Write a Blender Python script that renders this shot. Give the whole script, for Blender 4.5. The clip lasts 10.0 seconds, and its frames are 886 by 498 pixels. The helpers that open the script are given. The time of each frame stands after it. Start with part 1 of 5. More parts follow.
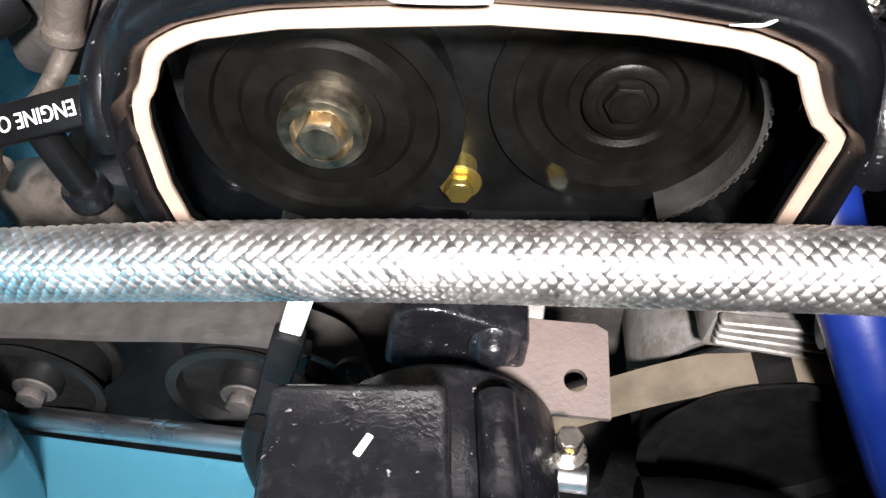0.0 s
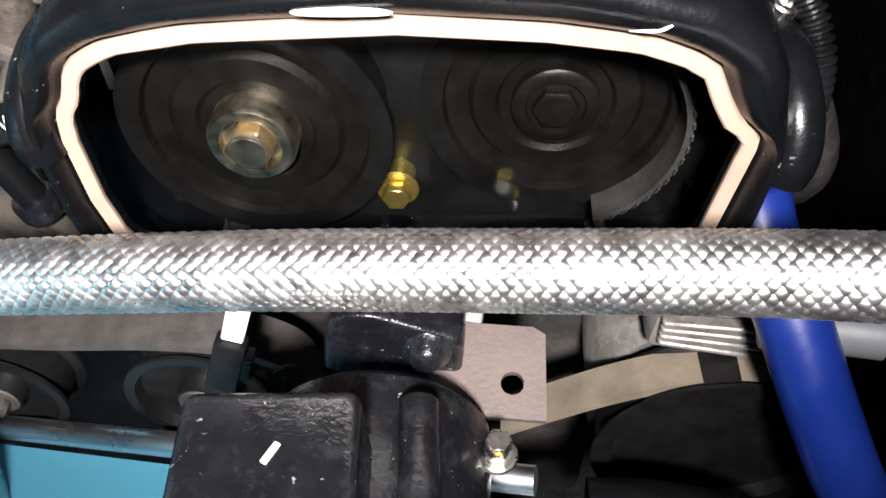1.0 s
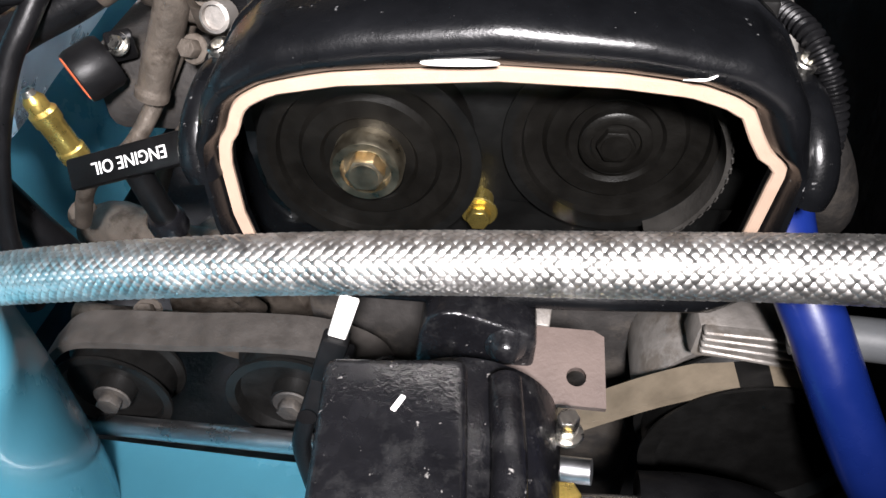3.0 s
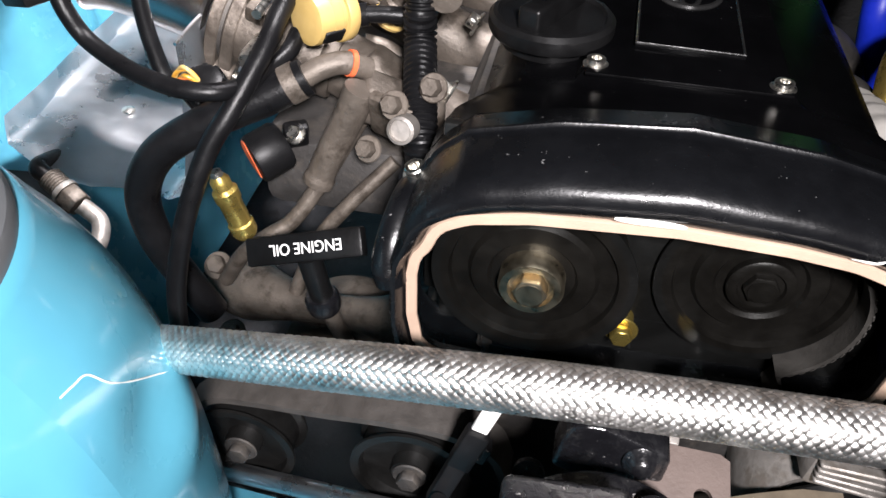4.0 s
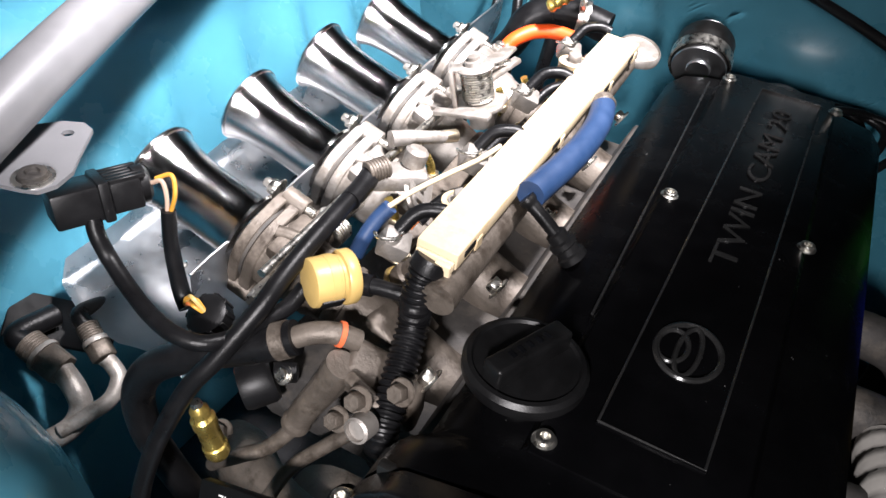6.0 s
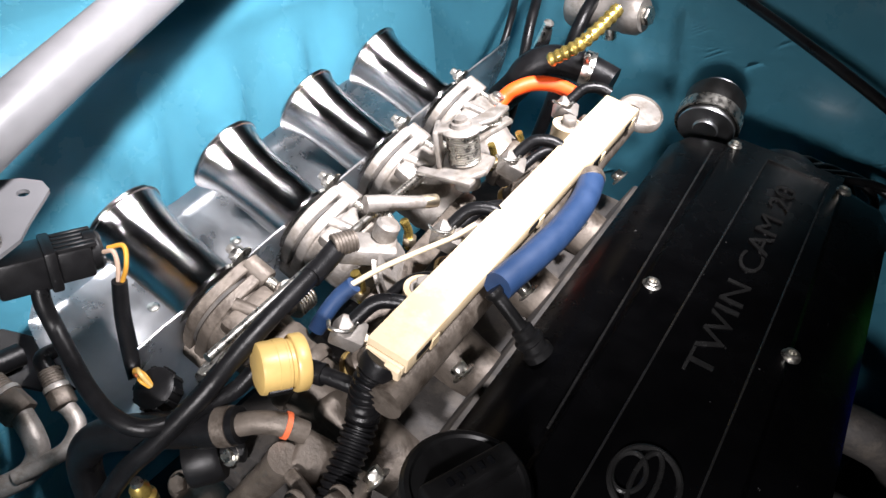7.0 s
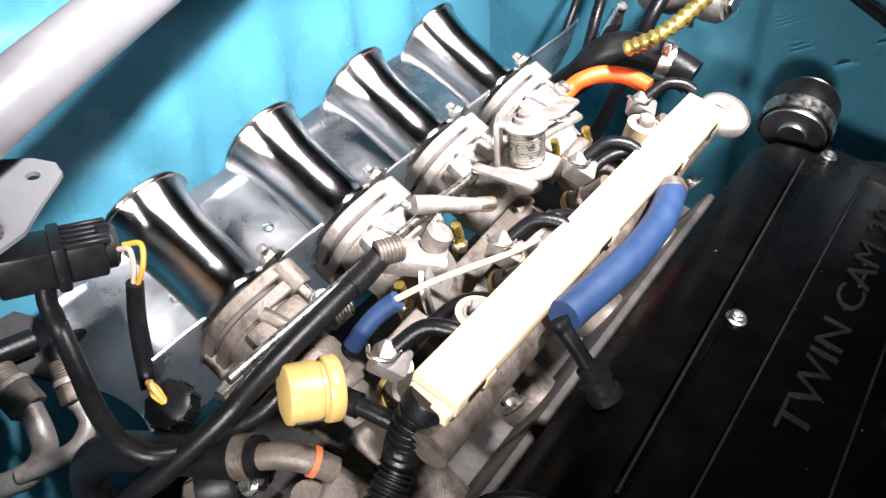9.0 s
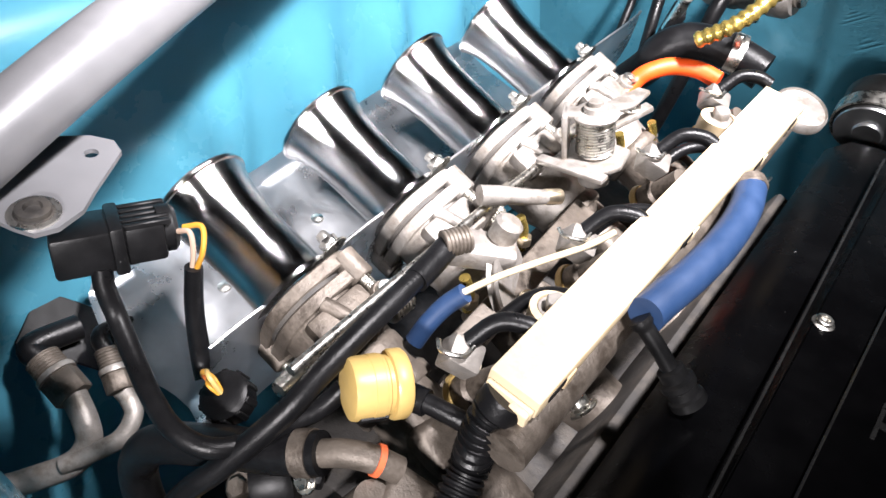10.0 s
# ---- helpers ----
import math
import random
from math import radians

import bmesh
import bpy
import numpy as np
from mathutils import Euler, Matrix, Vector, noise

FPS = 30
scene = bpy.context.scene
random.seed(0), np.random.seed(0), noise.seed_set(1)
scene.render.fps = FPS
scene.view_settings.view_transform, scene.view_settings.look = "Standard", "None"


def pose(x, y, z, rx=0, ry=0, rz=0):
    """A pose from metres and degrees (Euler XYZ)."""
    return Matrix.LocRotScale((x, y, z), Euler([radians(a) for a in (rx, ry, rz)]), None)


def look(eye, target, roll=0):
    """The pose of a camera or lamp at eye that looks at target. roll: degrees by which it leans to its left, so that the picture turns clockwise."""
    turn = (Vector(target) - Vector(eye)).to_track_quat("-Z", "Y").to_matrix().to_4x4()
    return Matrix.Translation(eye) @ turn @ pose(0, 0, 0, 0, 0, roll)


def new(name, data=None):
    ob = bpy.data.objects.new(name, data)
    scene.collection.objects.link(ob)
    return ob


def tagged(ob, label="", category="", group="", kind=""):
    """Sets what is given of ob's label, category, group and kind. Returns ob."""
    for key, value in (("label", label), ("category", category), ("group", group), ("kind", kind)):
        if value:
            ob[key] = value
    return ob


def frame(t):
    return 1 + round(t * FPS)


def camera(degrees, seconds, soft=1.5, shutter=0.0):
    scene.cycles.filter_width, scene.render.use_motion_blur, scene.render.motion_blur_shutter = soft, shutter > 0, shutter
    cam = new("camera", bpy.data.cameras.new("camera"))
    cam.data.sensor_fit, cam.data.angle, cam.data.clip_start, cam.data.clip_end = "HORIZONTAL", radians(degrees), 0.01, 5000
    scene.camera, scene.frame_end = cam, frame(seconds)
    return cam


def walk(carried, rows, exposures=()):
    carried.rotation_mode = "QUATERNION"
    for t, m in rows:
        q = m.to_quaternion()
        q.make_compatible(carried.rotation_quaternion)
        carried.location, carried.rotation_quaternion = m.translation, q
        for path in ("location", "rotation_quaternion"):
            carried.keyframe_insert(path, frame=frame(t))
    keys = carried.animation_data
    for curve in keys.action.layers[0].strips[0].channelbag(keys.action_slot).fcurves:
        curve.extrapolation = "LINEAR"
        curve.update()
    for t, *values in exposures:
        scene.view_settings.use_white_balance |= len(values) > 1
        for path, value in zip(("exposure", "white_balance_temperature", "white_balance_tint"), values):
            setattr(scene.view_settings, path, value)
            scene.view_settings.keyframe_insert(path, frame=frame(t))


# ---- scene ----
cam = camera(59.9, 10.0)
PATH = [
    (0, (0.0, -0.26, 0.882), (-0.091, 1.094, -0.587), 0.2),
    (0.5, (0.011, -0.257, 0.884), (-0.085, 1.089, -0.592), -0.4),
    (1, (0.026, -0.258, 0.885), (-0.088, 1.093, -0.586), -1.5),
    (1.5, (0.042, -0.26, 0.885), (-0.086, 1.089, -0.586), -2.5),
    (2, (0.032, -0.265, 0.892), (-0.061, 1.087, -0.578), -0.8),
    (2.2, (0.024, -0.269, 0.897), (-0.075, 1.087, -0.57), -0.5),
    (3.3, (-0.003, -0.317, 0.916), (-0.223, 1.166, -0.408), -1.4),
    (3.5, (-0.015, -0.315, 0.923), (-0.254, 1.171, -0.395), 0.0),
    (4, (-0.047, -0.317, 0.958), (-0.32, 1.175, -0.345), 1.9),
    (4.5, (-0.058, -0.306, 0.987), (-0.353, 1.206, -0.289), 3.0),
    (5, (-0.033, -0.276, 1.018), (-0.425, 1.21, -0.262), 5.5),
    (5.5, (-0.017, -0.241, 1.041), (-0.542, 1.206, -0.237), 7.1),
    (6, (-0.008, -0.215, 1.063), (-0.61, 1.238, -0.173), 7.5),
    (6.2, (-0.008, -0.203, 1.075), (-0.62, 1.258, -0.146), 8.0),
    (7.5, (-0.005, -0.136, 1.098), (-0.665, 1.238, -0.198), 10.8),
    (8, (-0.02, -0.127, 1.096), (-0.681, 1.243, -0.203), 11.7),
    (8.5, (-0.031, -0.118, 1.083), (-0.686, 1.222, -0.249), 11.7),
    (9, (-0.045, -0.114, 1.076), (-0.725, 1.212, -0.258), 11.6),
    (9.5, (-0.06, -0.117, 1.067), (-0.772, 1.19, -0.269), 12.1),
    (10, (-0.067, -0.117, 1.055), (-0.8, 1.178, -0.282), 11.5),
]
walk(cam, [(t, look(eye, target, roll)) for t, eye, target, roll in PATH],
     exposures=[(0.0, 1.2), (1.0, 1.0), (1.5, 1.25), (2.2, 1.45), (3.4, 0.52), (4.5, 0.65), (5.0, 0.7), (5.5, 0.55), (6.2, 0.0), (7.4, -0.18), (8.4, 0.05), (9.2, 0.25), (10.0, 0.15)])

# ---- world, lights, exposure ----
world = bpy.data.worlds.new("garage_night")
world.use_nodes = True
scene.world = world
world.node_tree.nodes["Background"].inputs[0].default_value = (0.55, 0.7, 1.0, 1)
world.node_tree.nodes["Background"].inputs[1].default_value = 0.0004


def spot_lamp(name, eye, target, degrees, watts, colour, radius):
    lamp = bpy.data.lights.new(name, "SPOT")
    lamp.energy, lamp.color, lamp.spot_size, lamp.spot_blend, lamp.shadow_soft_size = watts, colour, radians(degrees), 1.0, radius
    new(name, lamp).matrix_world = look(eye, target)


# a work lamp held over the front of the bay, and an unseen spot added to brighten the wing and stacks
spot_lamp("work_lamp_light", (0.05, -0.54, 1.14), (-0.10, 0.03, 0.73), 66, 50.0, (1.0, 0.955, 0.975), 0.035)
spot_lamp("wing_fill_light", (0.10, 0.22, 1.72), (-0.37, 0.34, 0.76), 46, 330.0, (1.0, 0.955, 0.985), 0.05)

# ---- materials ----
def material(name, colour, rough=0.5, metal=0.0, vary=0.15, scale=40.0, bump=0.1, bump_scale=300.0, coat=0.0,
             speck=0.0, speck_colour=(0.6, 0.6, 0.6), speck_scale=180.0, rough_vary=0.12, second=None, second_amount=0.5, second_scale=25.0, gloss=0.5):
    m = bpy.data.materials.new(name)
    m.use_nodes = True
    nt = m.node_tree
    b = nt.nodes["Principled BSDF"]
    link = nt.links.new
    tc = nt.nodes.new("ShaderNodeTexCoord")

    def noise_node(sc, detail=6.0, rough_=0.6):
        n = nt.nodes.new("ShaderNodeTexNoise")
        n.inputs["Scale"].default_value, n.inputs["Detail"].default_value, n.inputs["Roughness"].default_value = sc, detail, rough_
        link(tc.outputs["Object"], n.inputs["Vector"])
        return n

    def ramp(src, lo, hi, a, z):
        r = nt.nodes.new("ShaderNodeMapRange")
        r.inputs[1].default_value, r.inputs[2].default_value, r.inputs[3].default_value, r.inputs[4].default_value = lo, hi, a, z
        link(src, r.inputs[0])
        return r.outputs[0]

    def mix(fac, a, z):
        x = nt.nodes.new("ShaderNodeMix")
        x.data_type = "RGBA"
        link(fac, x.inputs[0])
        for k, v in ((6, a), (7, z)):
            if isinstance(v, tuple):
                x.inputs[k].default_value = (*v, 1)
            else:
                link(v, x.inputs[k])
        return x.outputs[2]

    big, fine = noise_node(scale), noise_node(bump_scale, 4.0, 0.7)
    dark = tuple(c * (1 - vary) for c in colour)
    light = tuple(min(1.0, c * (1 + vary)) for c in colour)
    col = mix(ramp(big.outputs[0], 0.3, 0.7, 0, 1), dark, light)
    if second:
        n2 = noise_node(second_scale, 8.0, 0.7)
        col = mix(ramp(n2.outputs[0], 0.5, 0.62, 0, second_amount), col, second)
    if speck:
        v = noise_node(speck_scale, 3.0, 0.8)
        col = mix(ramp(v.outputs[0], 0.74 - 0.1 * speck, 0.76, 0, 1), col, speck_colour)
    link(col, b.inputs["Base Color"])
    link(ramp(big.outputs[0], 0.25, 0.75, max(0.02, rough - rough_vary), min(1, rough + rough_vary)), b.inputs["Roughness"])
    b.inputs["Metallic"].default_value = metal
    b.inputs["Specular IOR Level"].default_value = gloss
    b.inputs["Coat Weight"].default_value = coat
    b.inputs["Coat Roughness"].default_value = 0.06
    if bump:
        bp = nt.nodes.new("ShaderNodeBump")
        bp.inputs["Strength"].default_value, bp.inputs["Distance"].default_value = bump, 0.001
        link(fine.outputs[0], bp.inputs["Height"])
        link(bp.outputs[0], b.inputs["Normal"])
    return m


M_COVER = material("satin_black_cover", (0.0012, 0.0012, 0.0014), 0.24, 0, 0.3, 25, 0.12, 700, gloss=0.14, speck=0.15, speck_colour=(0.10, 0.10, 0.10))
M_TIMING = material("scuffed_black_cover", (0.003, 0.0032, 0.0038), 0.27, 0, 0.3, 30, 0.15, 500, gloss=0.3, speck=0.62, speck_colour=(0.2, 0.2, 0.2), speck_scale=170)
M_CAP = material("black_plastic", (0.004, 0.004, 0.0042), 0.36, 0, 0.3, 60, 0.12, 900, gloss=0.22)
M_BLACKPLASTIC = material("dull_black_plastic", (0.005, 0.005, 0.0055), 0.4, 0, 0.3, 60, 0.12, 900, gloss=0.25, speck=0.2, speck_colour=(0.1, 0.1, 0.1))
M_GLOSSBLACK = material("gloss_black_enamel", (0.005, 0.005, 0.006), 0.24, 0, 0.3, 60, 0.5, 220, second=(0.06, 0.06, 0.06), second_amount=0.16, second_scale=70, speck=0.75, speck_colour=(0.25, 0.24, 0.23), speck_scale=170)
M_RUBBER = material("black_rubber", (0.0045, 0.0045, 0.005), 0.34, 0, 0.3, 60, 0.25, 500, gloss=0.2)
M_TRIM = material("raw_cut_edge_tan", (0.33, 0.235, 0.175), 0.6, 0, 0.08, 60, 0.2, 900)
M_WHITE = material("bare_white_scrape", (0.8, 0.78, 0.74), 0.5, 0, 0.08, 90, 0.2, 900)
M_STEEL = material("stainless_wire", (0.82, 0.80, 0.77), 0.38, 1.0, 0.12, 120, 0.05, 900)
M_LINER = material("hose_liner", (0.34, 0.33, 0.32), 0.5, 0.9)
M_CHROME = material("polished_chrome", (0.93, 0.93, 0.94), 0.09, 1.0, 0.02, 60, 0.22, 1000, rough_vary=0.03)
M_ALU = material("cast_aluminium", (0.27, 0.25, 0.23), 0.47, 0.55, 0.22, 70, 0.35, 420, second=(0.13, 0.105, 0.08), second_amount=0.6, second_scale=55)
# brown oil dirt, darkened further for the shade low around the runners
M_DIRTSHADEALU = material("oily_shaded_aluminium", (0.11, 0.092, 0.076), 0.5, 0.45, 0.35, 60, 0.5, 360, second=(0.035, 0.026, 0.019), second_amount=0.85, second_scale=40)
M_SHEET = material("bare_aluminium_sheet", (0.74, 0.75, 0.77), 0.30, 1.0, 0.12, 20, 0.05, 240, rough_vary=0.1)
M_ZINC = material("zinc_bolt", (0.70, 0.68, 0.63), 0.3, 1.0, 0.15, 200, 0.1, 900)
M_BRASSY = material("golden_passivated_steel", (0.62, 0.46, 0.13), 0.3, 0.9, 0.25, 120, 0.15, 500, second=(0.25, 0.17, 0.04), second_scale=120)
M_BOLTGOLD = material("warm_steel", (0.72, 0.62, 0.46), 0.34, 1.0, 0.2, 120, 0.15, 600)
M_TEAL = material("teal_body_paint", (0.085, 0.31, 0.42), 0.28, 0, 0.08, 8, 0.03, 200, coat=0.5, rough_vary=0.06)
M_SILVER = material("silver_grey_paint", (0.20, 0.20, 0.21), 0.42, 0.25, 0.06, 30, 0.08, 500)
M_GREYCAP = material("grey_plastic_cap", (0.10, 0.105, 0.11), 0.5, 0, 0.06, 40, 0.1, 500)
M_CREAM = material("cream_plastic", (0.52, 0.42, 0.28), 0.45, 0, 0.06, 30, 0.06, 500, second=(0.40, 0.28, 0.14), second_amount=0.5, second_scale=30)
M_YELLOW = material("aged_yellow_plastic", (0.42, 0.29, 0.10), 0.42, 0, 0.1, 60, 0.06, 500)
M_BLUEHOSE = material("blue_sleeve", (0.012, 0.033, 0.088), 0.5, 0, 0.12, 60, 0.12, 700)
M_SILICONE = material("blue_silicone", (0.005, 0.016, 0.12), 0.3, 0, 0.12, 30, 0.05, 500, coat=0.2)
M_ORANGE = material("orange_sleeve", (0.75, 0.075, 0.008), 0.45, 0, 0.08, 40, 0.08, 500)
M_ORANGELABEL = material("orange_label", (0.62, 0.12, 0.04), 0.6, 0, 0.25, 120, 0.1, 500)
M_BELT = material("worn_belt", (0.045, 0.040, 0.036), 0.6, 0, 0.25, 90, 0.3, 500)
M_BELTTAN = material("polished_belt", (0.20, 0.165, 0.12), 0.4, 0.2, 0.25, 50, 0.15, 500)
M_PULLEY = material("dark_pulley", (0.008, 0.0078, 0.0075), 0.4, 0.3, 0.25, 60, 0.15, 500)
M_CAMPULLEY = material("sintered_pulley", (0.012, 0.0105, 0.009), 0.4, 0.5, 0.3, 60, 0.2, 500)
M_BRACKET = material("pinkish_primer_plate", (0.10, 0.074, 0.064), 0.55, 0.1, 0.12, 50, 0.25, 500)
M_BLOCK = material("grimy_engine_casting", (0.035, 0.032, 0.03), 0.65, 0.2, 0.4, 40, 0.6, 250, second=(0.10, 0.085, 0.07), second_scale=30)
M_HEATWRAP = material("black_gritty_lining", (0.008, 0.008, 0.009), 0.6, 0, 0.5, 60, 1.0, 120, speck=0.5, speck_colour=(0.10, 0.09, 0.08), speck_scale=60)
M_FLOOR = material("garage_concrete", (0.26, 0.25, 0.23), 0.75, 0, 0.2, 3, 0.3, 60, second=(0.14, 0.13, 0.12), second_scale=5)
M_WALL = material("garage_plaster", (0.30, 0.30, 0.31), 0.8, 0, 0.1, 4, 0.2, 80)
M_YWIRE = material("yellow_wire", (0.48, 0.24, 0.03), 0.4)
M_OWIRE = material("orange_wire", (0.75, 0.2, 0.05), 0.4)
M_GREEN = material("green_plastic", (0.02, 0.30, 0.03), 0.4)
M_BLUEP = material("blue_plastic", (0.01, 0.03, 0.55), 0.4)
M_PAPER = material("pale_card", (0.40, 0.38, 0.35), 0.8)
# lighter than the cover: the highlights on its raised edges are in this colour
M_EDGE = material("highlit_black_edges", (0.016, 0.016, 0.016), 0.25, 0.3, 0.3, 60, 0.1, 500)
M_TAN = material("translucent_tan", (0.42, 0.35, 0.24), 0.4)
M_INK = material("white_print", (0.78, 0.78, 0.76), 0.5)

M_PANE = bpy.data.materials.new("shade_tinted_acrylic")
M_PANE.use_nodes = True
_nt = M_PANE.node_tree
_nt.nodes.remove(_nt.nodes["Principled BSDF"])
_out = _nt.nodes["Material Output"]
_mix, _tr, _gl = _nt.nodes.new("ShaderNodeMixShader"), _nt.nodes.new("ShaderNodeBsdfTransparent"), _nt.nodes.new("ShaderNodeBsdfGlossy")
_fr = _nt.nodes.new("ShaderNodeFresnel")
_fr.inputs[0].default_value = 1.28
# grey tint stands in for the shade inside the timing cover
_tr.inputs[0].default_value = (0.51, 0.53, 0.53, 1)
_gl.inputs["Roughness"].default_value = 0.03
_sc = _nt.nodes.new("ShaderNodeMath")
_sc.operation = "MULTIPLY"
_sc.inputs[1].default_value = 0.24
_nt.links.new(_fr.outputs[0], _sc.inputs[0])
_nt.links.new(_sc.outputs[0], _mix.inputs[0])
_nt.links.new(_tr.outputs[0], _mix.inputs[1])
_nt.links.new(_gl.outputs[0], _mix.inputs[2])
_nt.links.new(_mix.outputs[0], _out.inputs[0])

# ---- mesh tools ----
def thing(name, at, label, category, group="", kind=""):
    ob = new(name)
    ob.location = at
    ob.empty_display_size = 0.01
    return tagged(ob, label, category, group, kind)


def root_of(ob):
    while ob.parent:
        ob = ob.parent
    return ob


def shade(me, angle=40.0):
    for p in me.polygons:
        p.use_smooth = True
    me.set_sharp_from_angle(angle=radians(angle))


def part(name, bm, mat, parent=None, label="", angle=40.0):
    """One mesh object, given in world metres, under a thing or a part."""
    bmesh.ops.recalc_face_normals(bm, faces=bm.faces)
    if parent:
        bm.transform(Matrix.Translation(-root_of(parent).location))
    me = bpy.data.meshes.new(name)
    bm.to_mesh(me)
    bm.free()
    me.materials.append(mat)
    shade(me, angle)
    ob = new(name, me)
    ob.parent = parent
    if label:
        ob["label"] = label
    return ob


def single(name, bm, mat, label, category, group="", kind="", angle=40.0):
    return tagged(part(name, bm, mat, None, "", angle), label, category, group, kind)


def join(*bms):
    out = bms[0]
    for b in bms[1:]:
        me = bpy.data.meshes.new("tmp")
        b.to_mesh(me)
        b.free()
        out.from_mesh(me)
        bpy.data.meshes.remove(me)
    return out


def aim(a, b):
    """A frame at a whose z points at b."""
    d = Vector(b) - Vector(a)
    return Matrix.Translation(a) @ d.to_track_quat("Z", "Y").to_matrix().to_4x4()


def spline(points, n=8):
    pts = [Vector(p) for p in points]
    if len(pts) == 2:
        return [pts[0].lerp(pts[1], k / n) for k in range(n + 1)]
    ext = [2 * pts[0] - pts[1], *pts, 2 * pts[-1] - pts[-2]]
    out = []
    for i in range(1, len(ext) - 2):
        p0, p1, p2, p3 = ext[i - 1:i + 3]
        for k in range(n):
            t = k / n
            out.append(0.5 * (2 * p1 + (p2 - p0) * t + (2 * p0 - 5 * p1 + 4 * p2 - p3) * t * t + (3 * p1 - p0 - 3 * p2 + p3) * t ** 3))
    out.append(pts[-1])
    return out


def frames_along(line):
    """Points with two turning-free side vectors along a line."""
    res, side = [], None
    for i, p in enumerate(line):
        d = (line[min(i + 1, len(line) - 1)] - line[max(i - 1, 0)]).normalized()
        if side is None:
            side = d.orthogonal().normalized()
        side = (side - d * side.dot(d)).normalized()
        res.append((p, side, d.cross(side)))
    return res


def tube(points, radius, seg=14, n=8, smooth=True):
    """A round hose along points; radius: a number or a function of 0..1."""
    line = spline(points, n) if smooth else [Vector(p) for p in points]
    bm, rings = bmesh.new(), []
    fr = frames_along(line)
    for i, (p, u, v) in enumerate(fr):
        r = radius(i / (len(fr) - 1)) if callable(radius) else radius
        rings.append([bm.verts.new(p + r * (math.cos(2 * math.pi * k / seg) * u + math.sin(2 * math.pi * k / seg) * v)) for k in range(seg)])
    for a, b in zip(rings, rings[1:]):
        for k in range(seg):
            bm.faces.new((a[k], a[(k + 1) % seg], b[(k + 1) % seg], b[k]))
    bm.faces.new(rings[0][::-1])
    bm.faces.new(rings[-1])
    return bm


def corrugated(points, radius, pitch=0.0035, depth=0.0012, seg=16):
    line = spline(points, 12)
    length = sum((b - a).length for a, b in zip(line, line[1:]))
    count = max(4, int(length / pitch)) * 4
    dists = [0.0]
    for a, b in zip(line, line[1:]):
        dists.append(dists[-1] + (b - a).length)
    fine, j = [], 0
    for k in range(count + 1):
        s = length * k / count
        while j < len(line) - 2 and dists[j + 1] < s:
            j += 1
        fine.append(line[j].lerp(line[j + 1], (s - dists[j]) / max(1e-9, dists[j + 1] - dists[j])))
    wave = (0.0, depth, depth, 0.0)
    return tube(fine, lambda f: radius - depth + wave[int(round(f * count)) % 4], seg, smooth=False)


def lathe(profile, m, seg=32):
    """A turned body: (radius, height) pairs about m's z."""
    bm, rings = bmesh.new(), []
    for r, h in profile:
        if r < 1e-6:
            rings.append([bm.verts.new((0, 0, h))])
        else:
            rings.append([bm.verts.new((r * math.cos(2 * math.pi * k / seg), r * math.sin(2 * math.pi * k / seg), h)) for k in range(seg)])
    for a, b in zip(rings, rings[1:]):
        for k in range(seg):
            q = [a[k % len(a)], a[(k + 1) % len(a)], b[(k + 1) % len(b)], b[k % len(b)]]
            q = list(dict.fromkeys(q))
            if len(q) > 2:
                bm.faces.new(q)
    bm.transform(m)
    return bm


def box(size, m, bevel=0.001, segments=2):
    bm = bmesh.new()
    bmesh.ops.create_cube(bm, size=1.0)
    bm.transform(Matrix.Diagonal((*size, 1)))
    if bevel:
        bmesh.ops.bevel(bm, geom=bm.edges[:], offset=min(bevel, 0.45 * min(size)), segments=segments, profile=0.5, affect="EDGES")
    bm.transform(m)
    return bm


def prism(poly, depth, m, bevel=0.0, segments=2):
    """A flat outline (x, y) raised along z by depth."""
    bm = bmesh.new()
    f = bm.faces.new([bm.verts.new((x, y, 0)) for x, y in poly])
    top = bmesh.ops.extrude_face_region(bm, geom=[f])
    bmesh.ops.translate(bm, vec=(0, 0, depth), verts=[v for v in top["geom"] if isinstance(v, bmesh.types.BMVert)])
    if bevel:
        bmesh.ops.bevel(bm, geom=bm.edges[:], offset=bevel, segments=segments, profile=0.5, affect="EDGES")
    bm.transform(m)
    return bm


def plate_with_hole(poly, hole_at, hole_r, depth, m, seg=20):
    """A flat plate with a round hole: bridged outline and circle."""
    bm = bmesh.new()
    hx, hy = hole_at
    n = len(poly)
    dense = []
    for i in range(n):
        a, b = poly[i], poly[(i + 1) % n]
        for k in range(4):
            dense.append((a[0] + (b[0] - a[0]) * k / 4, a[1] + (b[1] - a[1]) * k / 4))
    rows = []
    for z in (0.0, depth):
        outer = [bm.verts.new((x, y, z)) for x, y in dense]
        inner = []
        for x, y in dense:
            a = math.atan2(y - hy, x - hx)
            inner.append(bm.verts.new((hx + hole_r * math.cos(a), hy + hole_r * math.sin(a), z)))
        rows.append((outer, inner))
    k = len(dense)
    for i in range(k):
        j = (i + 1) % k
        (o0, i0), (o1, i1) = rows
        bm.faces.new((o0[i], o0[j], i0[j], i0[i]))
        bm.faces.new((o1[i], i1[i], i1[j], o1[j]))
        bm.faces.new((o0[i], o1[i], o1[j], o0[j]))
        bm.faces.new((i0[i], i0[j], i1[j], i1[i]))
    bm.transform(m)
    return bm


def hexagon(r):
    return [(r * math.cos(math.pi / 3 * k), r * math.sin(math.pi / 3 * k)) for k in range(6)]


